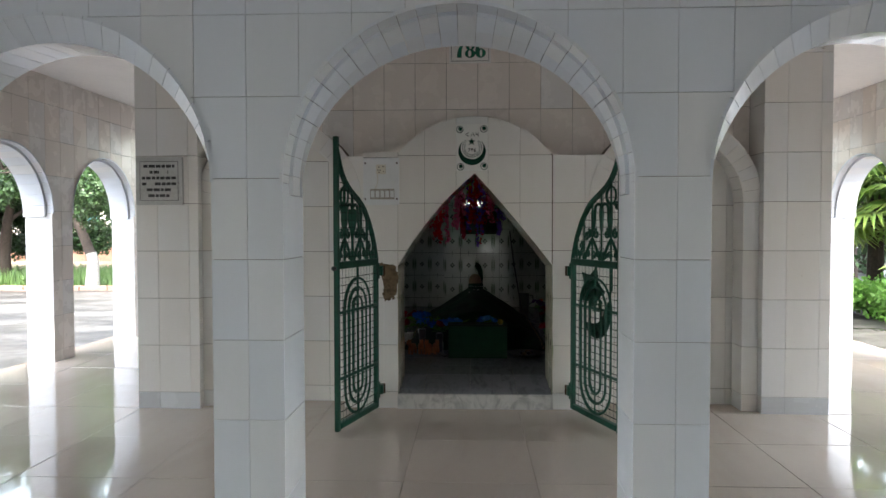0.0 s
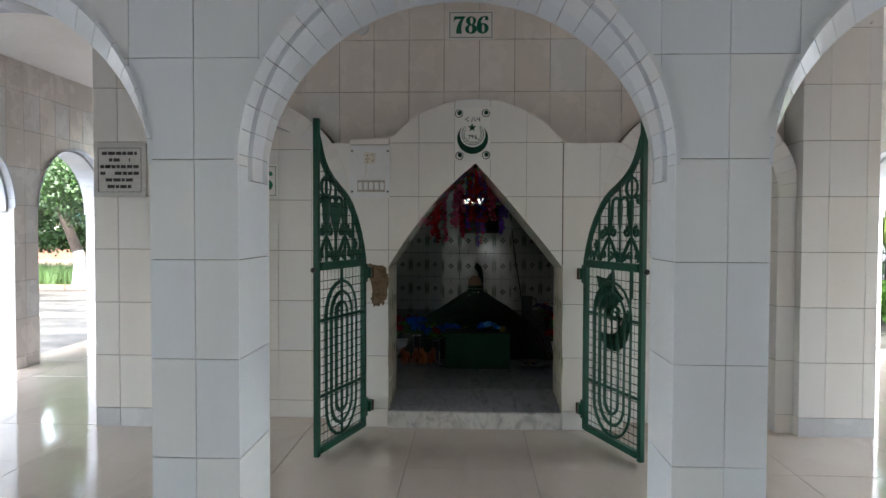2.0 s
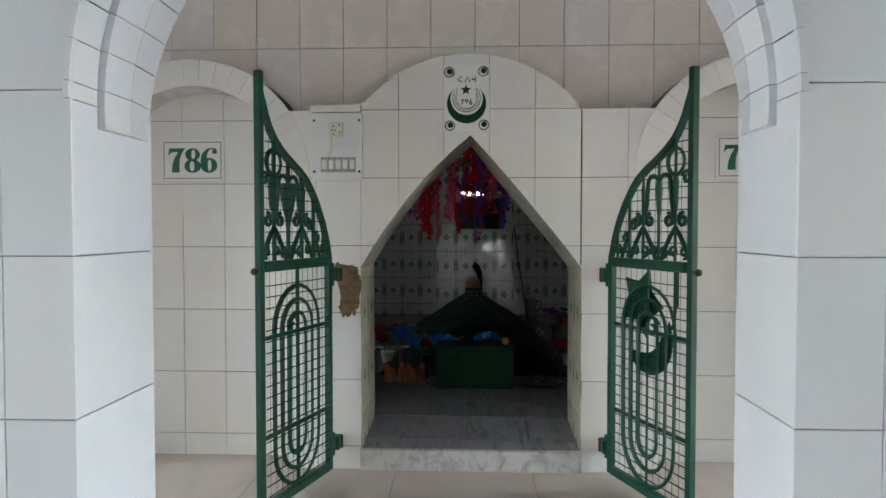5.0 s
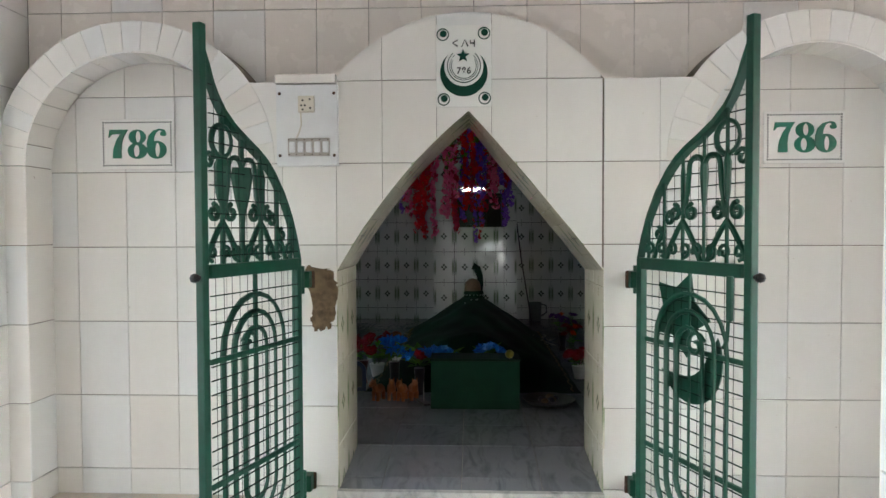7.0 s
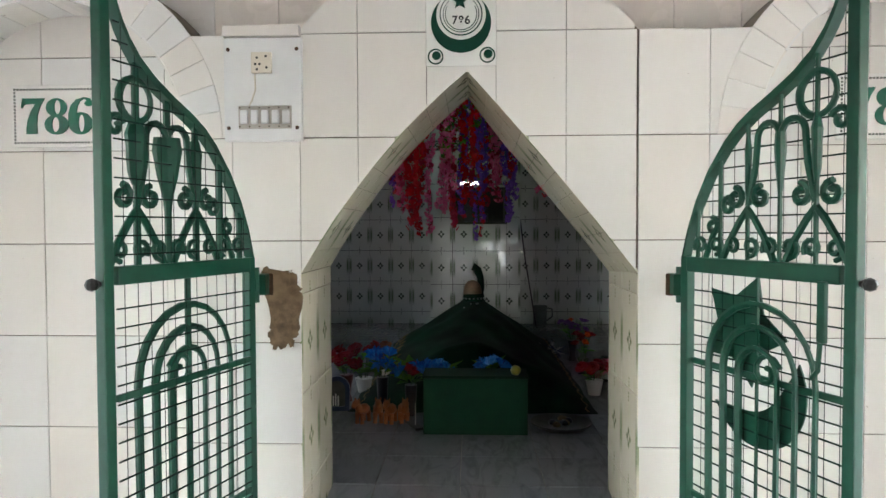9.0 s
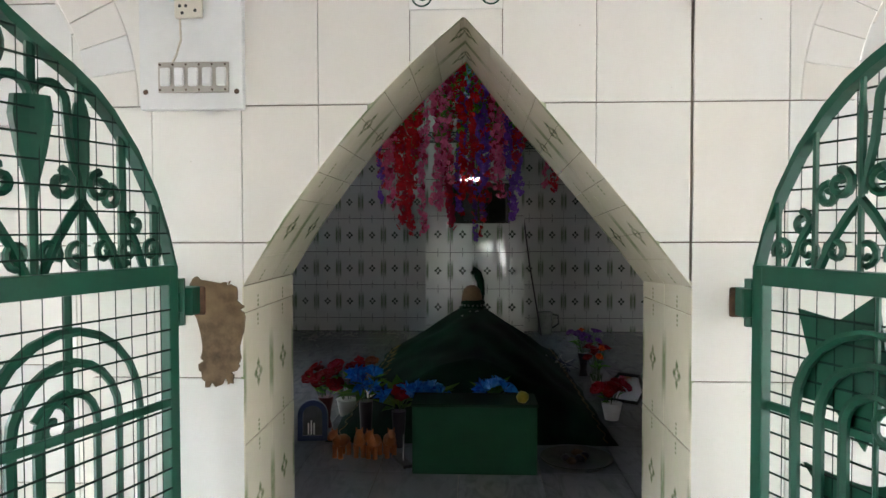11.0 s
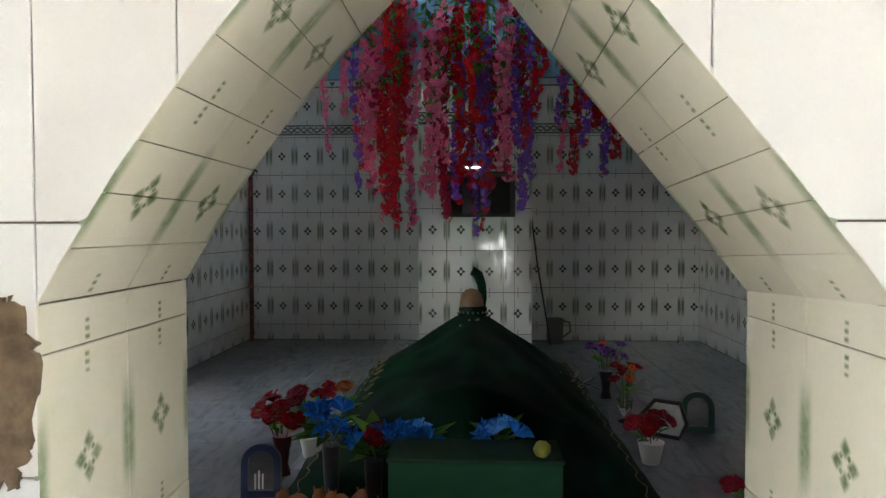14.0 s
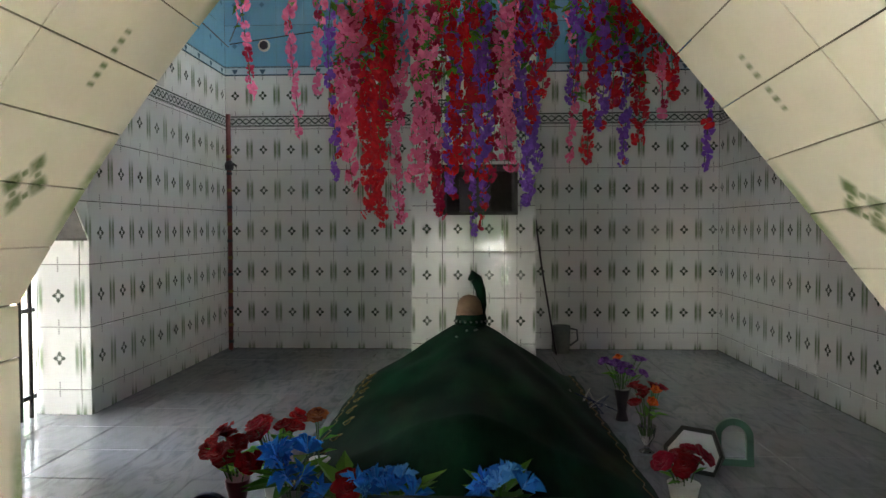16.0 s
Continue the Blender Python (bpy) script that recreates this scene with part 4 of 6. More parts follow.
M_REDB = petal_material("dark_red_fabric_petal", (0.27, 0.004, 0.008), (0.12, 0.003, 0.006))
M_CRIMSON = petal_material("crimson_fabric_petal", (0.32, 0.006, 0.025), (0.18, 0.004, 0.012))
M_VIOLETB = petal_material("dark_violet_petal", (0.16, 0.045, 0.27), (0.07, 0.02, 0.14))
M_SKYP = petal_material("pale_blue_petal", (0.14, 0.45, 0.90), (0.04, 0.25, 0.7))
M_RUSTP = petal_material("brown_orange_petal", (0.30, 0.09, 0.02), (0.12, 0.02, 0.01))
M_ORANGEP = petal_material("orange_fabric_petal", (0.85, 0.16, 0.02), (0.6, 0.05, 0.02))


def petals(mb, c, axis, size, n, rnd, spread=0.8, narrow=0.45):
    """A blossom: n curved petals round an axis."""
    axis = Vector(axis).normalized()
    u = axis.orthogonal().normalized()
    v = axis.cross(u)
    c = Vector(c)
    off = rnd.uniform(0, 6.28)
    for i in range(n):
        a = off + 2 * math.pi * i / n + rnd.uniform(-0.25, 0.25)
        out = (u * math.cos(a) + v * math.sin(a))
        side = axis.cross(out)
        l = size * rnd.uniform(0.8, 1.2)
        w = l * narrow
        mid = c + out * l * 0.55 * spread + axis * l * (0.5 - 0.2 * spread)
        tip = c + out * l * spread + axis * l * (0.55 - 0.45 * spread) * rnd.uniform(0.6, 1.3)
        if narrow < 0.2:
            mb.add([c, mid + side * w, tip, mid - side * w], [(0, 1, 2), (0, 2, 3)])
            continue
        sh = mid.lerp(tip, 0.62) + axis * l * 0.05
        mb.add([c, mid + side * w * 0.9, sh + side * w * 0.75, tip, sh - side * w * 0.75, mid - side * w * 0.9, mid - axis * l * 0.1],
               [(0, 1, 6), (1, 2, 6), (2, 3, 4), (2, 4, 6), (4, 5, 6), (5, 0, 6)])
    return mb


def leaf(mb, c, way, up, l, w):
    c, way, up = Vector(c), Vector(way).normalized(), Vector(up)
    side = way.cross(up)
    side = side.normalized() if side.length > 1e-4 else way.orthogonal().normalized()
    nrm = side.cross(way)
    mb.add([c, c + way * l * 0.45 + side * w + nrm * l * 0.08, c + way * l - nrm * l * 0.12, c + way * l * 0.45 - side * w + nrm * l * 0.08], [(0, 1, 2), (0, 2, 3)])


# grave under its cloth
GX0, GX1, GY0, GY1 = -0.60, 0.62, 1.33, 3.58


def grave_z(x, y):
    k = min(1.0, max(0.0, (y - GY0) / 0.42))
    e = min(1.0, max(0.0, (GY1 - y) / 0.30))
    ridge = (0.255 + 0.125 * (y - GY0) / (GY1 - GY0)) * (k ** 0.7) * (e ** 0.8)
    w = (math.hypot(x - 0.01, 0.06) - 0.06) / 0.553
    prof = max(0.0, 1 - w) ** 0.92
    fold = 0.010 * math.sin(9 * x + 2.2 * y) * (w * (1 - w) * 4) + 0.006 * math.sin(26 * (x * 0.8 + 0.25 * y) + 3 * y) * (w * (1 - w) * 4) + 0.010 * (noise.noise((x * 6, y * 4, 1.3)))
    return ROOM_Z + 0.004 + max(0.0, ridge * prof + fold * (k * e) * min(1, 6 * (1 - w)))


NXG, NYG = 49, 81
gm = MB()
gv = []
for j in range(NYG):
    y = GY0 + (GY1 - GY0) * j / (NYG - 1)
    for i in range(NXG):
        x = GX0 + (GX1 - GX0) * i / (NXG - 1)
        wob = 0.02 * noise.noise((0.0 if i < NXG / 2 else 5.0, y * 5, 0)) if i in (0, NXG - 1) else 0
        gv.append((x + wob, y + (0.03 * noise.noise((x * 6, 0, 7)) if j in (0, NYG - 1) else 0), grave_z(x, y)))
gf = [(j * NXG + i, j * NXG + i + 1, (j + 1) * NXG + i + 1, (j + 1) * NXG + i) for j in range(NYG - 1) for i in range(NXG - 1)]
gm.add(gv, gf)
grave = thing("grave", "long grave mound under a dark green satin cloth with gold trim", "grave", pose(0, 0, 0))
part("cloth", gm, M_CLOTH, grave, smooth=True)
for k, (xa, s) in enumerate(((GX0 + 0.01, 1), (GX1 - 0.01, -1))):
    trim = MB()
    rnd = random.Random(k)
    pts = []
    for j in range(60):
        y = GY0 + 0.02 + (GY1 - GY0 - 0.04) * j / 59
        x = xa + s * (0.03 + 0.012 * math.sin(j * 1.7))
        pts.append((x, y, grave_z(x, y) + 0.004))
    part("gold_edging", trim.tube(pts, 0.0018, 5), M_GOLD, grave, "worn gold edging")
for k in range(8):
    rnd = random.Random(60 + k)
    y = 2.0 + k * 0.17
    x = GX0 + 0.10 + rnd.uniform(-0.01, 0.03)
    part("gold_motif", MB().tube([(x + 0.02 * math.cos(a) * (1 + 0.4 * math.sin(3 * a)), y + 0.03 * math.sin(a), grave_z(x + 0.02 * math.cos(a), y + 0.03 * math.sin(a)) + 0.003) for a in span(0, 6.28, 14)[:-1]], 0.0025, 4, closed=True), M_GOLD, grave)
for k, (x, y) in enumerate(((0.0, 3.0), (0.05, 3.05), (-0.05, 2.92), (0.04, 3.02))):
    part("stone", MB().lathe([(0.001, -0.006), (0.008, 0), (0.001, 0.006)], (x, y, grave_z(x, y) + 0.006), 6), M_STEEL, grave)

# turban at the head of the grave
TB = Vector((0.02, 3.22, grave_z(0.02, 3.22) - 0.02))
turban = thing("turban", "green turban with a tan cap and upright tail, on the grave", "turban", Matrix.Translation(TB))
part("band", MB().lathe([(0.074, 0.0), (0.084, 0.012), (0.083, 0.05), (0.076, 0.066), (0.05, 0.066)], (0, 0, 0), 24), M_CLOTH, turban, smooth=True)
part("cap", MB().lathe([(0.072, 0.05), (0.07, 0.09), (0.058, 0.135), (0.035, 0.16), (0.004, 0.168)], (-0.008, 0, 0), 24), M_TAN, turban, "tan cloth cap", smooth=True)
part("tail", MB().tube([(0.05, 0.02, 0.03), (0.06, 0.02, 0.11), (0.052, 0.01, 0.19), (0.03, 0.0, 0.25), (0.008, -0.01, 0.272), (-0.012, -0.01, 0.245)], [0.022, 0.026, 0.03, 0.034, 0.03, 0.008], 9, flat=0.85), M_CLOTH, turban, smooth=True)
for k in range(7):
    a = -math.pi * (0.15 + 0.7 * k / 6)
    part("stud", MB().lathe([(0.001, -0.007), (0.007, 0), (0.001, 0.007)], (0.084 * math.cos(a), 0.084 * math.sin(a), 0.032), 6), M_STEEL, turban)

# offering box
bx = thing("offering_box", "plain green painted tin offering box on the floor", "box", pose(0.023, 1.075, ROOM_Z))
part("body", MB().rbox(-0.23, -0.085, 0.0, 0.23, 0.085, 0.25, 0.004), M_BOXGREEN, bx)
part("lid", MB().rbox(-0.234, -0.088, 0.25, 0.234, 0.088, 0.262, 0.003), plain("dull_green_lid", (0.004, 0.025, 0.012), 0.7, 0, 14, 0.3, 0.15, 0.2), bx)
lem = tagged(new("lemon", MB().lathe([(0.001, -0.022), (0.013, -0.019), (0.022, -0.006), (0.023, 0.004), (0.016, 0.017), (0.006, 0.023), (0.001, 0.026)], (0, 0, 0), 16).mesh("lemon", M_LEMON, True)), "yellow lemon on the green box", "lemon")
lem.matrix_world = pose(0.20, 1.012, ROOM_Z + 0.284, 0, 75, 20)


# flowers and pots
def bouquet(name, label, at, pot, flowers, seed, stem=0.10, spread=0.06, leaves=8, leaf_mat=None, leaf_l=0.06):
    """A pot or vase with blossoms on stems. flowers: (material, count, size, petals, spread)."""
    rnd = random.Random(seed)
    b = thing(name, label, "flowers", Matrix.Translation(at), "artificial flowers round the grave")
    h = 0.0
    if pot:
        mat, prof = pot
        part("pot", MB().lathe(prof, (0, 0, 0), 20), mat, b, smooth=True)
        h = prof[-1][1] - 0.015
    lv = MB()
    for _ in range(leaves):
        a = rnd.uniform(0, 6.28)
        z = h + rnd.uniform(0.2, 0.8) * stem
        r = rnd.uniform(0, spread * 0.5)
        leaf(lv, (r * math.cos(a), r * math.sin(a), z), (math.cos(a), math.sin(a), rnd.uniform(0.0, 0.9)), (0, 0, 1), leaf_l * rnd.uniform(0.7, 1.2), leaf_l * 0.22)
    part("leaves", lv, leaf_mat or M_LEAFP, b)
    for mat, count, size, n, sp in flowers:
        for i in range(count):
            a = rnd.uniform(0, 6.28)
            r = spread * math.sqrt(rnd.uniform(0.05, 1))
            top = Vector((r * math.cos(a), r * math.sin(a), h + stem * rnd.uniform(0.65, 1.1)))
            st = part("stem", MB().tube([(r * 0.2 * math.cos(a), r * 0.2 * math.sin(a), max(0.0, h - 0.02)), top * 0.6 + Vector((0, 0, h * 0.4)), top], 0.002, 4), M_STEM, b)
            bl = MB()
            way = (top - Vector((0, 0, h))).normalized() + Vector((rnd.uniform(-0.4, 0.4), rnd.uniform(-0.7, 0.1), 0.2))
            for ring in range(2 if mat in (M_BLUEP, M_SKYP) else 3):
                petals(bl, top + way.normalized() * size * 0.12 * ring, way, size * (1 - 0.22 * ring), n, rnd, sp * (1 - 0.27 * ring), 0.06 if mat in (M_BLUEP, M_SKYP) else 0.45)
            part("blossom", bl, mat, b)
    return b


TALL = [(0.001, 0), (0.03, 0.0), (0.028, 0.01), (0.02, 0.04), (0.027, 0.09), (0.034, 0.12), (0.036, 0.14), (0.03, 0.14)]
POT = [(0.001, 0), (0.032, 0.0), (0.036, 0.02), (0.047, 0.075), (0.05, 0.08), (0.045, 0.08)]
GLASSV = [(0.001, 0), (0.03, 0.0), (0.012, 0.012), (0.012, 0.03), (0.03, 0.06), (0.036, 0.10), (0.033, 0.10)]
bouquet("flower_vase", "red lacquered vase of red artificial flowers on the floor", (-0.655, 1.57, ROOM_Z), (M_REDVASE, TALL), [(M_REDB, 10, 0.05, 7, 0.75)], 1, 0.12, 0.08, 26)
bouquet("flower_pot", "white pot of deep red artificial roses on the floor", (-0.595, 1.76, ROOM_Z), (M_POTWHITE, POT), [(M_CRIMSON, 5, 0.045, 7, 0.7), (M_REDB, 7, 0.045, 7, 0.75)], 2, 0.19, 0.075, 18)
bouquet("flower_sprig", "single dark red artificial flower on a white stem", (-0.48, 1.86, ROOM_Z), (M_POTWHITE, GLASSV), [(M_RUSTP, 1, 0.04, 8, 0.9), (M_RUSTP, 1, 0.035, 7, 0.9)], 3, 0.16, 0.02, 4)
M_LIME = petal_material("lime_plastic_leaf", (0.11, 0.24, 0.03), (0.04, 0.12, 0.02))
for k, (x, y, z, n, s) in enumerate(((-0.44, 1.38, 0.20, 3, 0.066), (-0.29, 1.30, 0.18, 1, 0.055), (-0.15, 1.29, 0.185, 2, 0.06), (0.09, 1.24, 0.205, 3, 0.058))):
    bouquet("blue_flowers", "bunch of bright blue artificial lilies with lime leaves", (x, y, ROOM_Z), (M_DARKVASE, [(0.001, 0), (0.022, 0), (0.03, z - 0.03), (0.026, z - 0.03)]),
            [(M_BLUEP, n + 2, s * 1.5, 9, 0.5), (M_SKYP, 1 + n // 2, s * 1.35, 8, 0.45), (M_REDB, 2 if k in (1,) else 0, 0.045, 6, 0.8)], 10 + k, 0.105, 0.06, 16, M_LIME, 0.105)
bouquet("flower_pot", "white pot of red artificial roses beside the grave", (0.675, 1.735, ROOM_Z), (M_POTWHITE, POT), [(M_CRIMSON, 7, 0.05, 8, 0.75), (M_REDB, 4, 0.05, 8, 0.75)], 20, 0.085, 0.075, 10)
bouquet("flower_vase", "glass vase of red and orange artificial tulips", (0.70, 2.27, ROOM_Z), (M_GLASS, GLASSV), [(M_ORANGEP, 2, 0.05, 6, 0.35), (M_REDB, 6, 0.05, 6, 0.5), (M_CRIMSON, 2, 0.05, 6, 0.5)], 21, 0.14, 0.07, 10)
bouquet("flower_vase", "dark vase of violet artificial flowers", (0.70, 2.70, ROOM_Z), (M_DARKVASE, TALL), [(M_VIOLETB, 13, 0.042, 6, 0.6), (M_ORANGEP, 1, 0.05, 6, 0.5)], 22, 0.13, 0.095, 12)
bouquet("flower_bunch", "small dark red flowers lying by the doorway wall", (0.86, 1.36, ROOM_Z), None, [(M_CRIMSON, 4, 0.045, 6, 0.7)], 23, 0.06, 0.05, 4)
# tangle of bits beside the violet flowers
tw = thing("wire_tangle", "tangle of thin wires and blue foil beside the vases", "wires", pose(0.60, 2.85, ROOM_Z))
rnd = random.Random(44)
for k in range(7):
    p = [(rnd.uniform(-0.12, 0.12), rnd.uniform(-0.12, 0.12), rnd.uniform(0.003, 0.11)) for _ in range(4)]
    p[0] = (p[0][0], p[0][1], 0.003)
    part("wire", MB().tube(p, 0.0022, 4), M_NAVY if k % 2 else M_STEEL, tw)


# small frames standing on the floor
def arch_frame(name, label, m, w, h, t, rim, pane, handle=False):
    f = thing(name, label, "frame", m)
    def outline(k):
        r = w / 2 - k
        return [(-r, k), (r, k)] + [(r * math.cos(a), h - w / 2 + r * math.sin(a)) for a in span(0, math.pi, 14)]
    o, i = outline(0), outline(t)
    n = len(o)
    mb = MB()
    mb.add([(x, y, z) for y in (-0.012, 0.012) for x, z in o + i], [q for k in range(n) for q in (
        (k, (k + 1) % n, n + (k + 1) % n, n + k), (2 * n + k, 3 * n + k, 3 * n + (k + 1) % n, 2 * n + (k + 1) % n),
        (k, 2 * n + k, 2 * n + (k + 1) % n, (k + 1) % n), (n + k, n + (k + 1) % n, 3 * n + (k + 1) % n, 3 * n + k))])
    part("rim", mb, rim, f)
    if pane:
        p = part("pane", MB().prism(outline(t * 0.9), -0.004, 0.004), pane, f)
    part("foot", MB().rbox(-w / 2 + 0.01, 0.012, 0.0, w / 2 - 0.01, 0.045, 0.008, 0.002), rim, f)
    return f


M_PANE = plain("dull_mirror_pane", (0.35, 0.36, 0.37), 0.15, 0.7, 25, 0.4, 0.1)
fr = arch_frame("arched_frame", "small navy arched frame with a mirror pane, on the floor", pose(-0.668, 1.37, ROOM_Z, -4, 0, 6), 0.127, 0.172, 0.022, M_NAVY, M_PANE)
for k in range(3):
    part("candle", MB().tube([(-0.018 + k * 0.012, -0.008, 0.026), (-0.018 + k * 0.012, -0.008, 0.075 + 0.01 * (k % 2))], 0.003, 6), M_POTWHITE, fr)
arch_frame("arched_frame", "small empty green arched frame on the floor", pose(0.975, 2.125, ROOM_Z, -6, 0, -8), 0.135, 0.17, 0.024, plain("dull_green_plastic", (0.03, 0.10, 0.07), 0.4, 0, 30, 0.2, 0.1), None)
mf = thing("mirror", "small leaning six-sided mirror with a black frame", "mirror", pose(0.79, 2.05, ROOM_Z, -40, 0, -35))
hexo = [(-0.085, 0.0), (0.085, 0.0), (0.10, 0.07), (0.055, 0.155), (-0.055, 0.155), (-0.10, 0.07)]
part("frame", MB().tube([(x, 0, z + 0.008) for x, z in hexo], 0.010, 6, closed=True), M_BLACK, mf)
part("glass", MB().prism([(x * 0.95, z * 0.95 + 0.012) for x, z in hexo], 0.0, 0.004), plain("mirror_glass", (0.8, 0.8, 0.8), 0.06, 1.0, 20, 0.05, 0.02), mf)


# clay animal figures: one plain mesh each
def figurine(x, y, turn):
    mb = MB()
    mb.tube([(0, 0.045, 0.055), (0, 0.02, 0.06), (0, -0.02, 0.062), (0, -0.04, 0.06)], [0.012, 0.025, 0.025, 0.014], 9)
    for lx in (-0.014, 0.014):
        for ly in (0.028, -0.028):
            mb.tube([(lx, ly, 0.0), (lx, ly, 0.02), (lx * 0.9, ly * 0.9, 0.05)], [0.010, 0.009, 0.013], 7)
    mb.tube([(0, -0.028, 0.065), (0, -0.045, 0.09), (0, -0.052, 0.104)], [0.02, 0.015, 0.016], 8)
    mb.tube([(0, -0.044, 0.108), (0, -0.062, 0.102), (0, -0.082, 0.09)], [0.012, 0.016, 0.009], 8)
    mb.tube([(0.010, -0.046, 0.112), (0.012, -0.046, 0.125)], [0.005, 0.002], 5).tube([(-0.010, -0.046, 0.112), (-0.012, -0.046, 0.125)], [0.005, 0.002], 5)
    ob = tagged(new("clay_figurine", mb.mesh("clay_figurine", M_ORANGE, True)), "small orange clay animal figure on the floor", "figurine", "clay figures")
    ob.matrix_world = pose(x, y, ROOM_Z, 0, 0, turn)


for x, y, a in ((-0.505, 1.175, -25), (-0.435, 1.19, 8), (-0.375, 1.175, -12), (-0.315, 1.19, 15)):
    figurine(x, y, a)

# steel plate of offerings
M_DULLSTEEL = plain("tarnished_steel", (0.13, 0.125, 0.115), 0.45, 0.9, 30, 0.4, 0.1)
pl = thing("steel_plate", "round steel plate with dark offerings, on the floor", "plate", pose(0.415, 1.125, ROOM_Z))
part("dish", MB().lathe([(0.001, 0.002), (0.11, 0.002), (0.13, 0.018), (0.14, 0.024), (0.138, 0.027), (0.126, 0.022), (0.108, 0.007), (0.001, 0.006)], (0, 0, 0), 36), M_DULLSTEEL, pl, smooth=True)
rnd = random.Random(8)
for k in range(9):
    a, r = rnd.uniform(0, 6.28), rnd.uniform(0.0, 0.08)
    part("offering", MB().lathe([(0.001, 0.0), (0.016, 0.004), (0.02, 0.014), (0.010, 0.024), (0.001, 0.026)], (r * math.cos(a), r * math.sin(a), 0.007), 8), M_DARKVASE if k % 2 else M_CEMENT, pl)
pe = thing("incense_tray", "narrow dark tray with incense sticks beside the box", "tray", pose(-0.26, 1.12, ROOM_Z, 0, 0, 25))
part("tray", MB().rbox(-0.02, -0.08, 0, 0.02, 0.08, 0.012, 0.003), M_DARKVASE, pe)
part("stick", MB().tube([(0, -0.02, 0.012), (0.015, 0.02, 0.10)], 0.002, 5), M_STEEL, pe)

# corner pole, leaning rod, glass jug, wall roundel, cables
po = thing("pole", "tall maroon foil-wrapped pole standing in the corner", "pole", pose(-1.705, 4.40, ROOM_Z))
part("shaft", MB().tube([(0, 0, 0), (0.004, 0, 0.8), (0, 0, 1.68)], 0.017, 10), M_POLE, po, smooth=True)
for k in range(12):
    z = 0.05 + k * 0.12
    part("band", MB().lathe([(0.0175, z), (0.020, z + 0.006), (0.020, z + 0.016), (0.0175, z + 0.022)], (0.003, 0, 0), 12), M_GOLD if k % 2 else M_DARKVASE, po)
part("hook", MB().tube([(0.01, 0, 1.30), (0.04, -0.01, 1.33), (0.06, -0.01, 1.31)], 0.009, 6), M_DARKVASE, po)
part("knot", MB().lathe([(0.001, 1.27), (0.03, 1.29), (0.034, 1.32), (0.02, 1.35), (0.001, 1.36)], (0.004, 0, 0), 10), M_DARKVASE, po)
tagged(new("rod", MB().tube([(0.455, 4.30, 1.12), (0.50, 4.28, 0.75), (0.60, 4.26, ROOM_Z)], 0.007, 6).mesh("rod", M_DARKVASE)), "thin dark rod leaning against the tiled pier", "rod")
jug = thing("glass_jug", "empty glass jug with a handle, on the floor", "jug", pose(0.64, 4.33, ROOM_Z))
part("body", MB().lathe([(0.001, 0.002), (0.055, 0.002), (0.06, 0.02), (0.065, 0.19), (0.062, 0.19), (0.056, 0.02), (0.001, 0.012)], (0, 0, 0), 24), M_JUG, jug, smooth=True)
part("handle", MB().tube([(0.062, 0, 0.17), (0.11, 0, 0.16), (0.115, 0, 0.09), (0.062, 0, 0.05)], 0.007, 8), M_JUG, jug, smooth=True)
rl = thing("wall_socket", "round dark wall fitting with a pale rim on the blue tiles", "fitting", pose(-1.455, RY1 - 0.001, 2.31, 90))
part("rim", MB().lathe([(0.001, 0), (0.042, 0), (0.044, 0.012), (0.034, 0.018), (0.001, 0.018)], (0, 0, 0), 20), M_IVORY, rl)
part("face", MB().lathe([(0.001, 0.018), (0.032, 0.019), (0.028, 0.026), (0.001, 0.028)], (0, 0, 0), 20), M_DARKVASE, rl)
for k, path in enumerate(([(RX0 + 0.01, 3.4, 2.62), (-1.73, 4.0, 2.35), (-1.71, 4.44, 2.30)], [(-1.70, 4.44, 2.32), (-1.0, 4.40, 2.40), (-0.3, 4.35, 2.55)], [(-1.70, 4.44, 2.34), (-1.1, 3.4, 2.55), (-0.35, 2.4, 2.50)])):
    tagged(new("cable", MB().tube(path, 0.004, 5).mesh("cable", M_BLACK)), "thin black cable strung along the blue tiles", "cable", "cables in the room")

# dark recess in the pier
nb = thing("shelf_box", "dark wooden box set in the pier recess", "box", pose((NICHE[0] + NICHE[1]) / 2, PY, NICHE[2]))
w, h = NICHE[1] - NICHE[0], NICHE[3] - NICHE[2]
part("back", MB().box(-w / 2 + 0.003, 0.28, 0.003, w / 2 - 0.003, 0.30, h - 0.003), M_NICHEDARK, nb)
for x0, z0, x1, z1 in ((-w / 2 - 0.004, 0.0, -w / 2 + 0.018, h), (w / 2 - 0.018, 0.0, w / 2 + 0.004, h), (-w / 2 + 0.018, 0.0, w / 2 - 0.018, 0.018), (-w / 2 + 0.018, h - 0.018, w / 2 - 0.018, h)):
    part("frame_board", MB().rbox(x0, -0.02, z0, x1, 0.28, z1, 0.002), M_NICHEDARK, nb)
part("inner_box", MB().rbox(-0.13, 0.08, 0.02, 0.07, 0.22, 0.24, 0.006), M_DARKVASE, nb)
part("small_bulb", MB().lathe([(0.001, -0.006), (0.006, 0), (0.001, 0.006)], (0.02, 0.04, 0.06), 8), M_POTWHITE, nb)

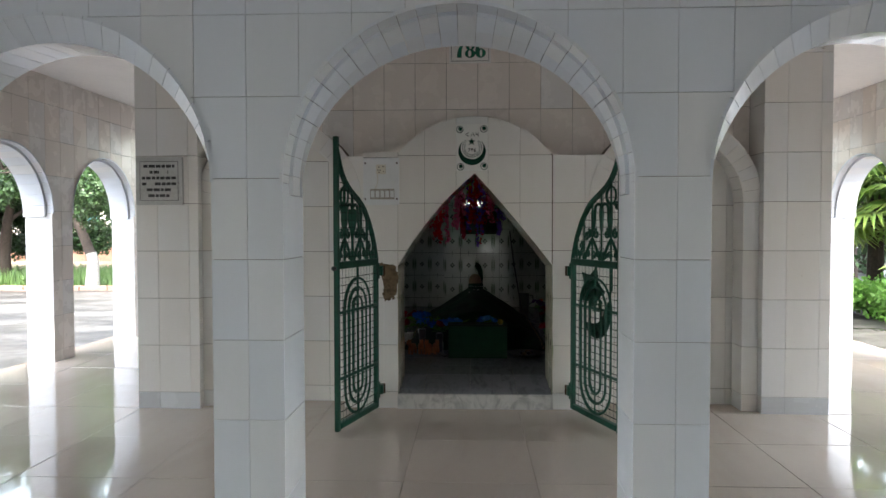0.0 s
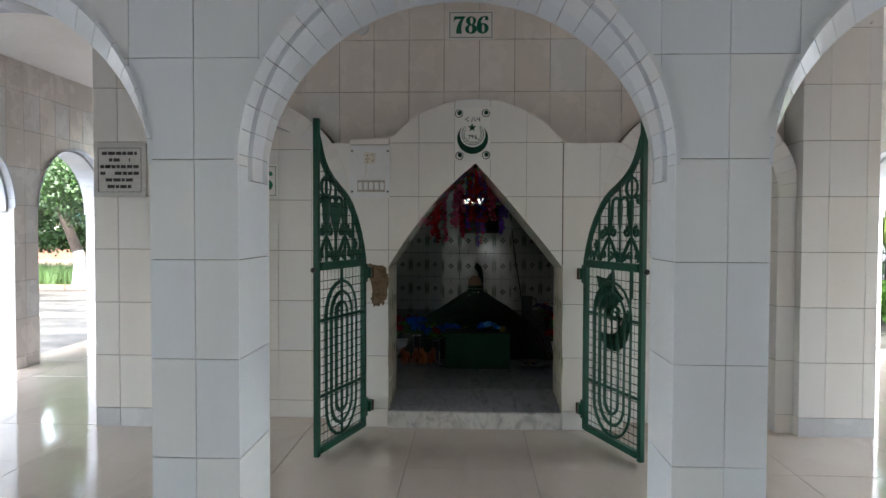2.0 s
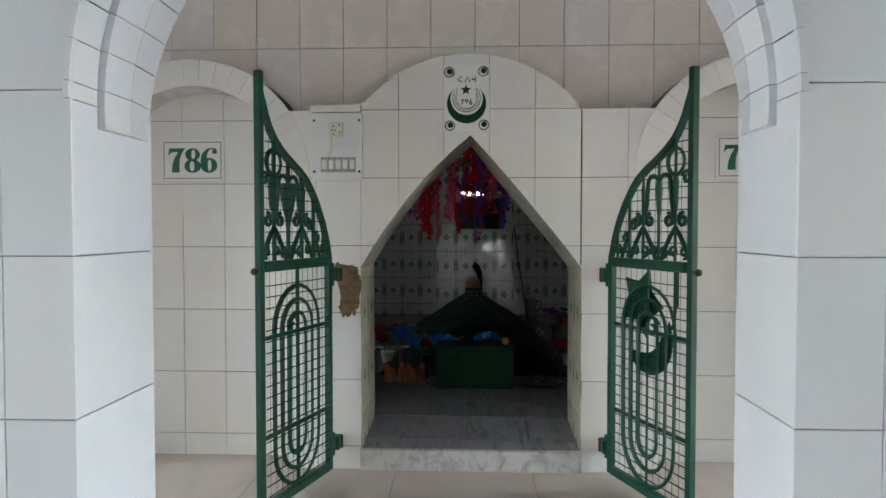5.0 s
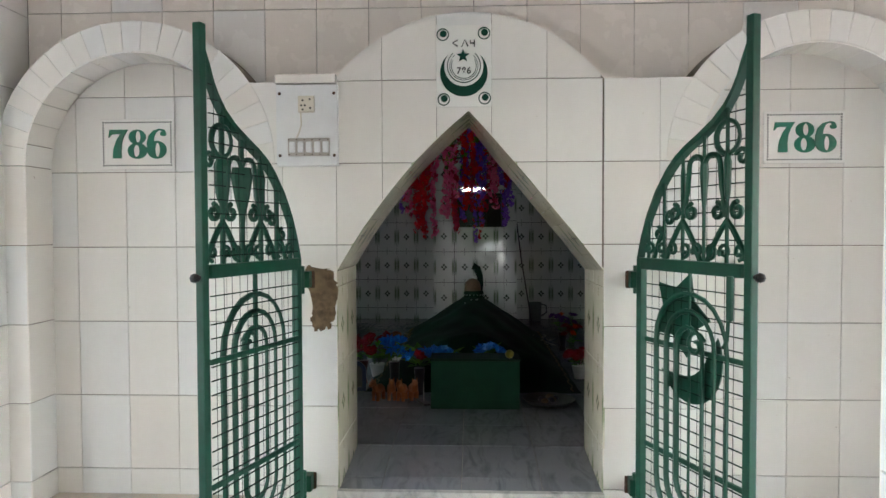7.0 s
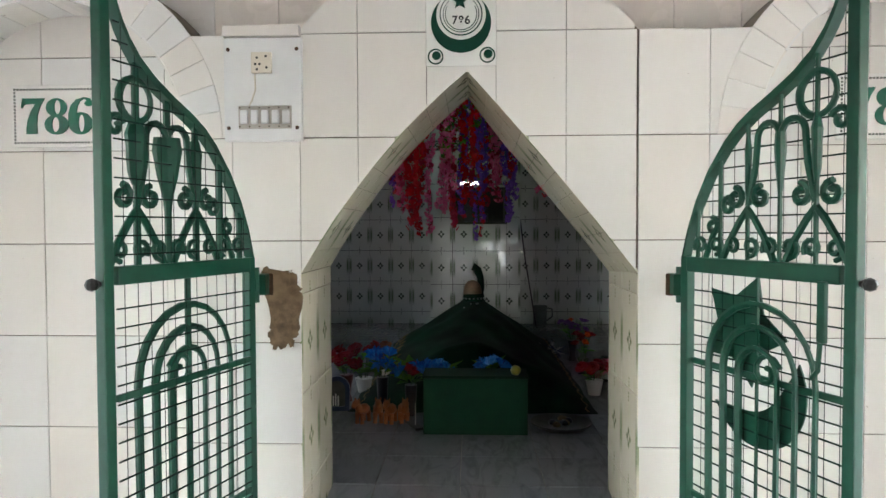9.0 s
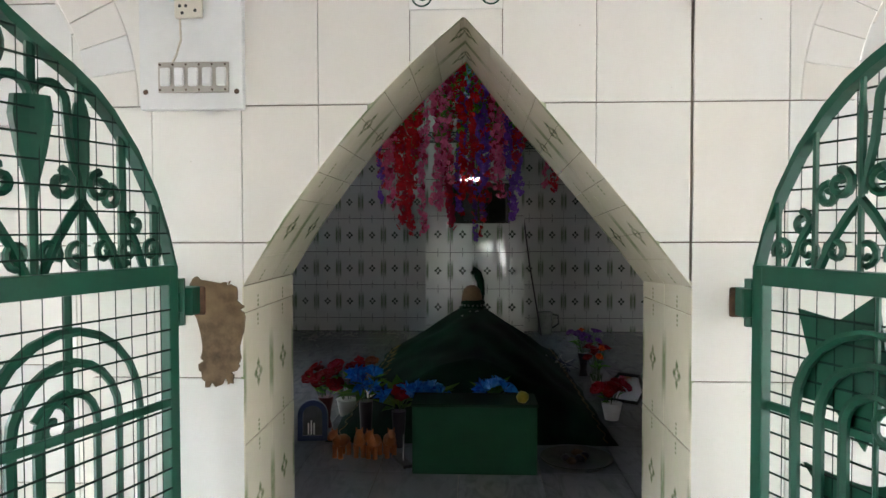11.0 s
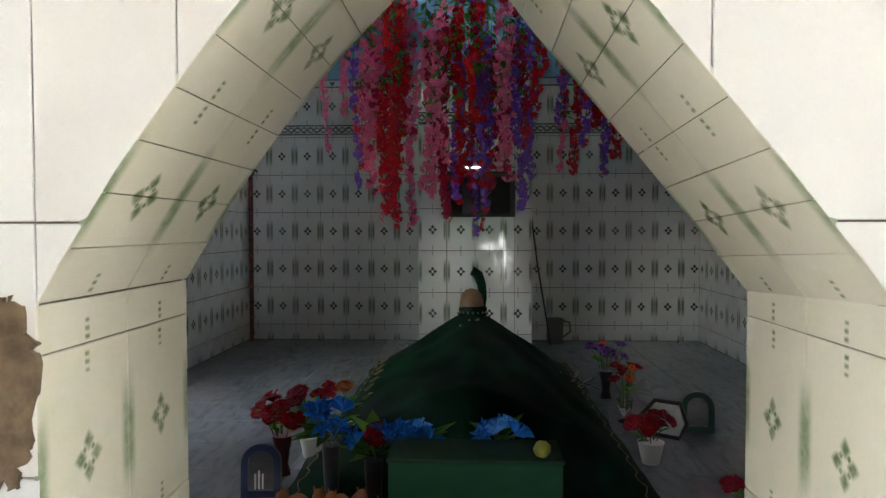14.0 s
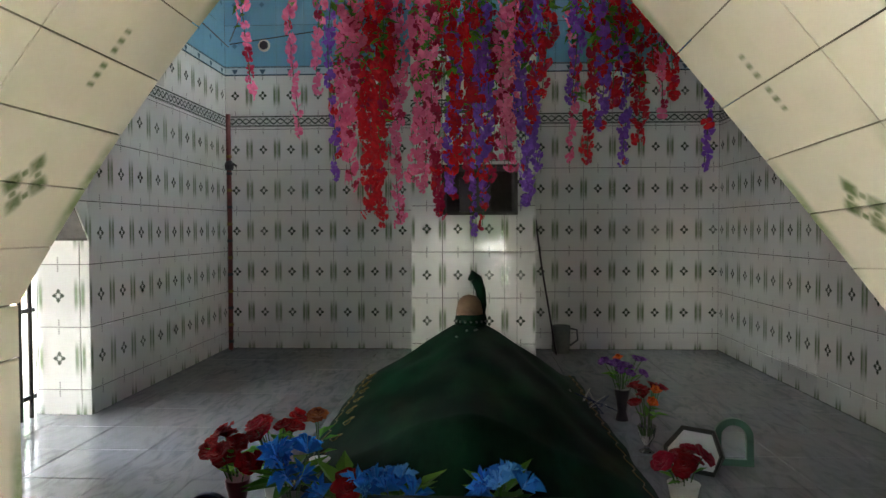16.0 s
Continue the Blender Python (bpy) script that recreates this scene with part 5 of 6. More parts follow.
# hanging artificial garlands
M_FRAMEW = plain("thin_galvanised_rod", (0.3, 0.3, 0.29), 0.4, 0.8, 40, 0.3, 0.1)
fw = thing("hanging_frame", "thin metal rods that carry the hanging garlands", "frame", pose(0, 0, 0))
for y in (1.7, 1.9, 2.0, 2.1, 2.2, 2.3, 2.4, 2.5, 2.6):
    part("rod", MB().tube([(RX0 + 0.01, y, 2.46), (RX1 - 0.01, y, 2.46)], 0.005, 6), M_FRAMEW, fw)
PETAL = {"p": M_PINKP, "o": M_ROSEP, "r": M_REDP, "v": M_PURPLEP}
# strands: x, height of the tip, y, fullness
PINKS = [(-0.76, 1.47, 2.0, 1), (-0.59, 1.32, 2.0, 1), (-0.5, 1.47, 2.0, 1), (-0.46, 1.33, 2.2, 3), (-0.43, 1.16, 2.2, 3), (-0.26, 1.02, 2.3, 2), (-0.17, 1.17, 2.1, 3), (-0.16, 1.15, 2.3, 2), (-0.11, 1.28, 2.0, 2),
         (0.15, 1.21, 2.1, 3), (0.19, 1.33, 2.4, 2), (0.46, 1.28, 2.6, 1), (0.61, 1.56, 2.3, 2), (0.64, 1.38, 1.9, 1)]
VIOLETS = [(-0.48, 1.18, 2.1, 1), (-0.03, 1.36, 2.4, 2), (0.02, 0.97, 2.6, 1), (-0.05, 1.13, 2.3, 2), (0.085, 1.10, 2.4, 2), (0.045, 1.19, 2.2, 2), (0.06, 1.44, 2.2, 2), (0.23, 1.09, 2.3, 3), (0.29, 1.24, 2.4, 2), (0.39, 1.46, 2.1, 2), (0.47, 1.34, 2.0, 2), (0.59, 1.24, 2.2, 2), (0.72, 1.19, 1.7, 1)]
REDS = [(-0.42, 1.24, 2.4, 1), (-0.38, 1.06, 2.3, 3), (-0.3, 1.21, 2.1, 3), (-0.33, 1.02, 2.3, 2), (-0.31, 1.45, 2.4, 3), (-0.04, 1.21, 2.1, 2), (0.03, 1.44, 2.0, 2), (0.07, 1.01, 2.6, 1), (0.28, 1.46, 2.0, 2),
        (0.47, 1.24, 2.2, 2), (0.52, 1.44, 2.1, 3), (0.59, 1.29, 2.0, 2), (0.62, 1.52, 1.9, 2), (0.69, 1.42, 1.9, 2)]
ROSES = [(-0.12, 1.05, 2.4, 3), (0.02, 1.2, 2.5, 2), (0.12, 1.2, 2.5, 2), (0.24, 1.37, 2.2, 1)]


def garland(kind, x, zb, y, dense, seed):
    """One hanging strand: stem, leaves towards the top, blossoms down to the tip."""
    rnd = random.Random(seed)
    zt = max(zb + 0.35, min(2.42, rnd.uniform(1.72, 2.15)))
    names = {"p": "pink", "o": "rose", "r": "red", "v": "violet"}
    g = thing("flower_garland", f"hanging strand of {names[kind]} artificial blossoms with green leaves", "garland", pose(x, y, 0), "garlands over the grave")
    sway = lambda z: (0.012 * math.sin(z * 9 + seed) * min(1, (2.46 - z) * 5), 0.012 * math.cos(z * 7 + seed * 2) * min(1, (2.46 - z) * 5))
    part("stem", MB().tube([(*sway(z), z) for z in span(2.462, zb, 14)], 0.0018, 4), M_STEM, g)
    main, other, lv = MB(), MB(), MB()
    n = int((zt - zb) * (60, 110, 170)[dense - 1])
    wide = (0.014, 0.032, 0.046)[dense - 1]
    for i in range(n):
        t = i / max(1, n - 1)
        z = zt + (zb - zt) * t + rnd.uniform(-0.01, 0.01)
        a = rnd.uniform(0, 6.28)
        r = wide * rnd.uniform(0.2, 1.0) * (1.0 - 0.45 * t)
        sx, sy = sway(z)
        way = (math.cos(a), math.sin(a) - 0.3, rnd.uniform(-0.9, 0.1))
        petals(main if rnd.random() < 0.86 else other, (sx + r * math.cos(a), sy + r * math.sin(a), z), way, rnd.uniform(0.017, 0.030) * (1.0 - 0.2 * t), 4, rnd, 0.9, 0.5)
    for i in range(56 if dense > 1 else 16):
        z = rnd.uniform(max(zb + 0.2, zt - 0.4), min(2.44, zt + 0.35))
        a = rnd.uniform(0, 6.28)
        leaf(lv, (*sway(z), z), (math.cos(a), math.sin(a), rnd.uniform(-1.2, 0.2)), (0, 0, 1), rnd.uniform(0.035, 0.06), 0.013)
    part("blossoms", main, PETAL[kind], g)
    if other.v:
        part("mixed_blossoms", other, PETAL[{"p": "o", "o": "r", "r": "o", "v": "r"}[kind]], g)
    part("leaves", lv, M_LEAFP, g)


for i, s in enumerate([(k, *p) for k, row in (("p", PINKS), ("v", VIOLETS), ("r", REDS), ("o", ROSES)) for p in row]):
    garland(*s, i + 1)

# bars of the side door; unseen extra ones added to dim its light
sg = thing("side_gate", "black barred iron gate in the side doorway", "gate", pose(RX0 - 0.255, 0, 0))
for y in span(SD0 + 0.05, SD1 - 0.05, 13):
    part("bar", MB().tube([(0, y, ROOM_Z), (0, y, side_door_top(y) - 0.02)], 0.011, 8), M_BLACK, sg)
for z in (0.22, 0.62, 0.80):
    part("rail", MB().rbox(-0.008, SD0 + 0.02, z, 0.008, SD1 - 0.02, z + 0.022, 0.003), M_BLACK, sg)

# ================= outdoors =================
M_BARK = plain("bark", (0.045, 0.033, 0.025), 0.9, 0, 25, 0.5, 0.9)
M_LIMEWASH = plain("limewashed_bark", (0.30, 0.29, 0.26), 0.85, 0, 25, 0.35, 0.8)


def leaf_material(name, a, b):
    m = Mat(name, a, 0.5)
    m.mix(m.island(), b, 0.9)
    return m.m


M_LEAF = leaf_material("tree_leaf", (0.012, 0.035, 0.007), (0.035, 0.08, 0.016))
M_LEAFD = leaf_material("dark_tree_leaf", (0.012, 0.04, 0.008), (0.035, 0.085, 0.018))
M_BUSH = leaf_material("bush_leaf", (0.09, 0.24, 0.03), (0.17, 0.36, 0.06))
M_GRASS = leaf_material("grass_blade", (0.06, 0.12, 0.03), (0.10, 0.18, 0.05))
M_PALM = leaf_material("palm_leaf", (0.10, 0.22, 0.05), (0.26, 0.34, 0.07))


def leaf_cloud(mb, blobs, n, size, rng):
    """n small leaves gathered in clumps. blobs: (centre, radius)."""
    cs = np.array([b[0] for b in blobs])
    rs = np.array([b[1] for b in blobs])
    pick = rng.choice(len(blobs), n, p=rs ** 2 / (rs ** 2).sum())
    d = rng.normal(size=(n, 3))
    d /= np.linalg.norm(d, axis=1)[:, None]
    p = cs[pick] + d * (rs[pick] * rng.uniform(0.45, 1.05, n))[:, None] * np.array([1, 1, 0.75])
    a = rng.normal(size=(n, 3))
    a[:, 2] -= 0.5
    a /= np.linalg.norm(a, axis=1)[:, None]
    s = np.cross(a, rng.normal(size=(n, 3)))
    s /= np.linalg.norm(s, axis=1)[:, None]
    l = size * rng.uniform(0.6, 1.4, n)[:, None]
    v = np.stack([p, p + a * l * 0.5 + s * l * 0.28, p + a * l, p + a * l * 0.5 - s * l * 0.28], 1).reshape(-1, 3)
    mb.add(v.tolist(), [(4 * i, 4 * i + 1, 4 * i + 2, 4 * i + 3) for i in range(n)])


def tree(label, x, y, h, seed, leaves, size, mat, wash=True, lean=(0.5, 0.2), base=-0.16, low=0.35):
    rnd, rng = random.Random(seed), np.random.default_rng(seed)
    t = thing("tree", label, "tree", pose(x, y, base), "trees beyond the yard")
    r0 = 0.019 * h + 0.015
    trunk = [(0, 0, 0), (0.03, 0, h * 0.12), (lean[0] * 0.25, lean[1] * 0.2, h * 0.25), (lean[0] * 0.7, lean[1] * 0.6, h * 0.42), (lean[0], lean[1], h * 0.62)]
    part("trunk", MB().tube(trunk, [r0 * 1.35, r0, r0 * 0.85, r0 * 0.6, r0 * 0.35], 10), M_BARK, t, smooth=True)
    if wash:
        part("limewash", MB().tube([(0, 0, 0.0), (0.03 * 0.5, 0, h * 0.06), (0.03, 0, h * 0.12), (0.03 + lean[0] * 0.05, 0.0, h * 0.15)], [r0 * 1.4, r0 * 1.18, r0 * 1.05, r0 * 1.0], 10), M_LIMEWASH, t, smooth=True)
    blobs = []
    for k in range(11):
        a = 6.28 * k / 11 + rnd.uniform(-0.4, 0.4)
        z0 = rnd.uniform(0.25, 0.55)
        rr = h * rnd.uniform(0.18, 0.42)
        st = Vector((lean[0] * z0 * 1.5, lean[1] * z0 * 1.4, h * z0))
        en = Vector((lean[0] + rr * math.cos(a), lean[1] + rr * math.sin(a), h * rnd.uniform(low, 0.92)))
        part("limb", MB().tube([st, st.lerp(en, 0.5) + Vector((0, 0, 0.08 * h)), en], [r0 * 0.4, r0 * 0.25, r0 * 0.08], 6), M_BARK, t)
        for _ in range(4):
            blobs.append((tuple(en + Vector((rnd.uniform(-1, 1), rnd.uniform(-1, 1), rnd.uniform(-0.9, 0.6))) * h * 0.09), h * rnd.uniform(0.06, 0.13)))
    crown = MB()
    leaf_cloud(crown, blobs, leaves, size, rng)
    part("crown", crown, mat, t)
    return t


tree("broad leafy tree with a limewashed trunk on the grass verge", -8.45, 10.3, 5.2, 1, 34000, 0.085, M_LEAF, True, (-1.0, 0.2), low=0.37)
tree("dense dark green tree beyond the yard", -11.4, 11.6, 6.0, 2, 26000, 0.11, M_LEAFD, False, (0.3, 0.3), low=0.12)
tree("dense dark green tree beyond the yard", -7.0, 12.8, 5.5, 3, 20000, 0.11, M_LEAFD, False, (0.2, 0.3), low=0.2)
for k, (x, y) in enumerate(((-13.2, 12.6), (-12.4, 14.6), (-6.4, 14.0))):
    tree("low dense tree with foliage down to the verge", x, y, 3.6 + 0.4 * (k % 3), 30 + k, 15000, 0.11, M_LEAFD, False, (0.2, 0.2), low=0.06)
tree("tall green tree beyond the yard", -14.5, 13.5, 7.0, 4, 9000, 0.2, M_LEAF, False, (-0.3, 0.3), low=0.15)
tree("tall green tree beyond the yard", -10.2, 16.0, 7.5, 5, 9000, 0.2, M_LEAF, False, (0.4, 0.3), low=0.2)
tree("tall green tree behind the palms", 8.6, 9.5, 6.5, 6, 9000, 0.18, M_LEAFD, False, (0.3, 0.3), low=0.15)
tree("tall green tree behind the palms", 12.0, 8.0, 7.0, 7, 8000, 0.2, M_LEAFD, False, (0.3, 0.3), low=0.1)
tree("tall green tree behind the palms", 9.4, 13.0, 7.5, 11, 9000, 0.22, M_LEAF, False, (0.2, 0.3), low=0.08)
tree("tall green tree behind the palms", 11.5, 16.0, 8.5, 12, 9000, 0.24, M_LEAFD, False, (0.2, 0.3), low=0.08)

for k, (x, y) in enumerate(((-0.9, -13.6), (0.9, -14.2), (2.4, -13.4), (0.2, -16.5))):
    tree("dense green tree behind the approach", x, y, 5.0 + 0.5 * (k % 2), 40 + k, 16000, 0.14, M_PALM if k == 1 else M_LEAF, False, (0.2, 0.2), low=0.05)


def verge(name, label, x0, x1, y0, y1, n, h, mat, seed, z=-0.14):
    rng = np.random.default_rng(seed)
    p = np.stack([rng.uniform(x0, x1, n), rng.uniform(y0, y1, n), np.full(n, z)], 1)
    a = rng.uniform(0, 6.28, n)
    s = np.stack([np.cos(a), np.sin(a), np.zeros(n)], 1) * 0.012
    hh = h * rng.uniform(0.5, 1.4, n)
    tip = p + np.stack([rng.normal(0, 0.25, n) * hh, rng.normal(0, 0.25, n) * hh, hh], 1)
    v = np.stack([p - s, p + s, tip], 1).reshape(-1, 3)
    mb = MB().add(v.tolist(), [(3 * i, 3 * i + 1, 3 * i + 2) for i in range(n)])
    tagged(new(name, mb.mesh(name, mat)), label, "grass", kind="stuff")


structure("verge", MB().rbox(-22, 10.0, -0.2, -4.0, 24, -0.12, 0.03), plain("verge_soil", (0.17, 0.12, 0.08), 0.95, 0, 12, 0.4, 0.8), "earth verge behind a low edge", "verge")
verge("grass", "bright green grass on the verge under the trees", -16, -5, 10.35, 14, 16000, 0.30, M_GRASS, 1, -0.12)
kerb = MB()
for i in range(24):
    kerb.rbox(-19 + i * 0.62, 9.82, -0.2, -19 + i * 0.62 + 0.6, 10.0, -0.07, 0.015)
structure("kerb", kerb, plain("brick_kerb", (0.30, 0.17, 0.12), 0.9, 0, 18, 0.35, 0.6), "low reddish kerb along the verge", "kerb")

# far low building behind the trees
fb = thing("house", "pale low house with a brick base behind the trees", "house", pose(-14.5, 22, -0.16))
part("wall", MB().box(-6, 0, 1.0, 6, 5, 3.6), plain("pale_plaster", (0.72, 0.66, 0.6), 0.9, 0, 10, 0.15, 0.2), fb)
part("base", MB().box(-6.05, -0.05, 0, 6.05, 5.05, 1.0), plain("red_brickwork", (0.24, 0.125, 0.085), 0.9, 0, 22, 0.35, 0.5), fb)
part("roof", MB().rbox(-6.4, -0.5, 3.6, 6.4, 5.4, 3.78, 0.03), M_PLASTER, fb)
for x in (-4, -1, 2, 4.6):
    wdw = part("window", MB().rbox(x - 0.55, -0.04, 1.5, x + 0.55, 0.02, 2.7, 0.02), plain("teal_shutter", (0.10, 0.30, 0.30), 0.5, 0, 20, 0.2, 0.1), fb)
    part("sill", MB().rbox(x - 0.62, -0.12, 1.42, x + 0.62, 0.02, 1.5, 0.01), M_PLASTER, wdw)


# fan palms and bushes
def fan_palm(x, y, h, seed, n=13):
    rnd = random.Random(seed)
    t = thing("fan_palm", "fan palm with broad pleated green leaves beside the verandah", "palm", pose(x, y, -0.16), "fan palms")
    part("trunk", MB().tube([(0, 0, 0), (0.02, 0, h * 0.3), (0, 0, h * 0.5)], [0.13, 0.11, 0.09], 9), M_BARK, t)
    for k in range(n):
        a = 6.28 * k / n + rnd.uniform(-0.3, 0.3)
        up = rnd.uniform(-0.15, 1.1)
        ln = rnd.uniform(0.5, 0.9)
        st = Vector((0, 0, h * 0.48))
        en = st + Vector((math.cos(a) * ln, math.sin(a) * ln, ln * up))
        fr = part("frond", MB().tube([st, st.lerp(en, 0.6) + Vector((0, 0, 0.06)), en], [0.016, 0.012, 0.008], 5), M_STEM, t)
        way = Vector((math.cos(a), math.sin(a), up * 0.4 - 0.25)).normalized()
        side = way.cross(Vector((0, 0, 1))).normalized()
        nrm = side.cross(way)
        bl = MB()
        m = 26
        R = rnd.uniform(0.55, 0.8)
        for i in range(m):
            b0, b1 = radians(-125 + 250 * i / m), radians(-125 + 250 * (i + 1) / m)
            bm_ = (b0 + b1) / 2
            d0, d1, dm = (way * math.cos(b) + side * math.sin(b) for b in (b0, b1, bm_))
            droop = Vector((0, 0, -0.16 * R * (0.6 + abs(math.sin(bm_)))))
            bl.add([en, en + d0 * R * 0.6 + nrm * 0.015, en + dm * R * 0.62 - nrm * 0.012, en + d1 * R * 0.6 + nrm * 0.015, en + dm * R * rnd.uniform(0.92, 1.08) + droop],
                   [(0, 1, 2), (0, 2, 3), (1, 4, 2), (2, 4, 3)])
        part("blade", bl, M_PALM, fr)
    return t


for k, (x, y, h) in enumerate(((6.1, 5.2, 3.4), (6.6, 6.2, 3.0), (5.9, 7.0, 2.4), (6.3, 6.6, 4.0), (6.5, 5.6, 3.2), (7.4, 6.4, 3.6), (6.6, 4.4, 2.2), (8.2, 5.0, 4.2), (5.6, 7.4, 3.4))):
    fan_palm(x, y, h, k)
for k, (x, y, r) in enumerate(((5.35, 5.9, 0.6), (5.75, 5.6, 0.65), (5.9, 6.0, 0.55), (6.5, 6.3, 0.6), (5.3, 6.6, 0.5), (7.1, 5.6, 0.6), (6.4, 5.2, 0.45), (7.6, 6.8, 0.7), (4.9, 7.2, 0.5), (8.4, 5.8, 0.7))):
    bu_ = thing("bush", "low bright green leafy bush at the yard edge", "bush", pose(x, y, -0.16), "bushes")
    rng = np.random.default_rng(100 + k)
    blobs = [((rng.uniform(-r, r) * 0.7, rng.uniform(-r, r) * 0.7, rng.uniform(0.15, 0.75) * r), r * rng.uniform(0.3, 0.5)) for _ in range(9)]
    part("twigs", MB().tube([(0, 0, 0), (0.02, 0, r * 0.5)], 0.02, 5).tube([(0, 0, 0), (0.2 * r, 0.1, r * 0.6)], 0.012, 5).tube([(0, 0, 0), (-0.25 * r, 0.05, r * 0.6)], 0.012, 5), M_BARK, bu_)
    cl = MB()
    leaf_cloud(cl, blobs, 2200, 0.07, rng)
    part("foliage", cl, M_BUSH, bu_)


# ================= tiles of floors and walls =================
tile_field(floor, UP, -3.86, 3.86, -2.4, 5.6, -0.33, -0.05, 0.6, 0.6, M_FLOOR, thick=0.007, gap=0.0009, seed=1)
tile_field(room_floor, pose(0, 0, ROOM_Z - 0.007) @ UP, RX0 - 0.4, RX1, RY0, RY1, -0.035, 0.41, 0.302, 0.302, M_ROOMFLOOR, thick=0.007, gap=0.001, seed=2)

# front arcade: faces, pier sides, arch linings
GX, GP = -0.85, 0.196
tile_field(arcade, pose(0, -1.779, 0), -1.95, 1.85, 0.0, 2.3, GX, 0.135, GP, 0.3, M_TILE, lo=arch_low(PIERS, SPRING), seed=3, gap=0.0009, side=0.0006, cuts=[q for p in PIERS for q in p])
for a, b in PIERS[1:5]:
    rear = 1.485 + (THIN if a > 0 else 0.0)
    tile_field(arcade, pose(a + 0.006, 0, 0, 0, 0, -90), rear, 1.785, 0.0, SPRING, rear, 0.135, 0.32, 0.3, M_TILE, seed=4)
    tile_field(arcade, pose(b - 0.006, 0, 0, 0, 0, 90), -1.785, -rear, 0.0, SPRING, -1.785, 0.135, 0.32, 0.3, M_TILE, seed=5)


def arch_lining(parent, cx, r, spring, bands, place, material, width, name="arch_tile", seed=0, foot=0.0, power=1.3):
    """Lines an arch with narrow tiles. bands: (w0, w1, step, rear, drop0, drop1); step and rear are how proud its two
    edges stand of the pier, the drops how far its two edges hang below the true curve at the crown."""
    rnd = random.Random(seed)
    reach = math.pi + 2 * foot / r
    n = round(reach * r / width)
    for i in range(n):
        for w0, w1, step, rear, d0, d1 in bands:
            g = 0.0013 / r
            low = 0.0 if step == 0 else foot / r
            a0 = max(-low, reach * i / n - foot / r + g * rnd.uniform(0.3, 1.2))
            a1 = min(math.pi + low, reach * (i + 1) / n - foot / r - g * rnd.uniform(0.3, 1.2))
            if a1 - a0 < 0.01:
                continue
            out = 0.006 + rnd.uniform(-0.0012, 0.0012)
            mb = MB()
            v, f = [], []
            m = 3
            for a in span(a0, a1, m):
                up = max(0.0, math.sin(a)) ** power
                for w, d, e in ((w0 + 0.0006, d0, step), (w1 - 0.0006, d1, rear)):
                    for q in (r + out, r - 0.006 - e - d * up):
                        v.append(place(cx + q * math.cos(a), spring + q * math.sin(a), w))
            for k in range(m - 1):
                o, p = 4 * k, 4 * k + 4
                f += [(o + 1, o + 3, p + 3, p + 1), (o, o + 1, p + 1, p), (o + 2, p + 2, p + 3, o + 3)]
            f += [(0, 2, 3, 1), (4 * m - 4, 4 * m - 3, 4 * m - 1, 4 * m - 2)]
            part(name, mb.add(v, f), material, parent)


for k, ((a, b), (c0, d0)) in enumerate(list(zip(PIERS, PIERS[1:]))[1:4]):
    middle = [(-1.793, -1.70, 0.0, 0.0, 0.0, 0.0), (-1.70, -1.60, 0.014, 0.014, 0.0, 0.03), (-1.60, -1.483, 0.014, -0.004, 0.03, 0.075)]
    side = [(-1.793, -1.73, 0.0, 0.0, 0.0, 0.085), (-1.73, -1.483, 0.0, 0.0, 0.085, 0.07)]
    arch_lining(arcade, (b + c0) / 2, (c0 - b) / 2 + 0.006, SPRING, middle if k == 1 else side, lambda p, q, w: (p, w - THIN * max(0.0, min(1.0, (p + 0.075) / 0.64)) * max(0.0, (w + 1.7) / 0.217), q), M_TILE, 0.076, seed=k, foot=0.045 if k == 1 else 0.0, power=1.3 if k == 1 else 0.65)
part("inner_facing", pieces_between(MB(), [-3.57, -2.50, -2.23, -0.986, -0.716], arch_low(PIERS, SPRING + 0.01), lambda x: CEIL, -1.489, -1.485), M_CREAM, arcade)
part("inner_facing", pieces_between(MB(), [-0.716, 0.566, 0.84, 2.08, 2.35, 3.57], arch_low(PIERS, SPRING + 0.01), lambda x: CEIL, -1.489 - THIN, -1.485 - THIN), M_CREAM, arcade)

# side arcades
for par, piers, field in ((arcade_left, SIDE_PIERS, (-0.1, 4.5)), (arcade_right, MIRROR_PIERS, (-4.5, -0.1))):
    tile_field(par, pose(0, 0.006, 0), field[0], field[1], 0.0, CEIL, 0.05, 0.105, 0.204, 0.3, M_PINK, lo=arch_low(piers, SIDE_SPRING), seed=6, cuts=[q for p in piers for q in p])
    for a, b in piers:
        if field[0] - 0.3 < a < field[1]:
            tile_field(par, pose(a + 0.006, 0, 0, 0, 0, -90), -0.24, 0.0, 0.0, SIDE_SPRING, -0.24, 0.105, 0.24, 0.3, M_TILE, seed=7)
            tile_field(par, pose(b - 0.006, 0, 0, 0, 0, 90), 0.0, 0.24, 0.0, SIDE_SPRING, 0.0, 0.105, 0.24, 0.3, M_TILE, seed=8)
    for (a, b), (c0, d0) in zip(piers, piers[1:]):
        if field[0] < c0 and b < field[1]:
            arch_lining(par, (b + c0) / 2, (c0 - b) / 2 + 0.006, SIDE_SPRING, [(-0.012, 0.05, 0.0, 0.0, 0.0, 0.0), (0.05, 0.242, 0.022, 0.022, 0.0, 0.02)], lambda p, q, w: (p, w, q), M_TILE, 0.1, seed=9, foot=0.03)

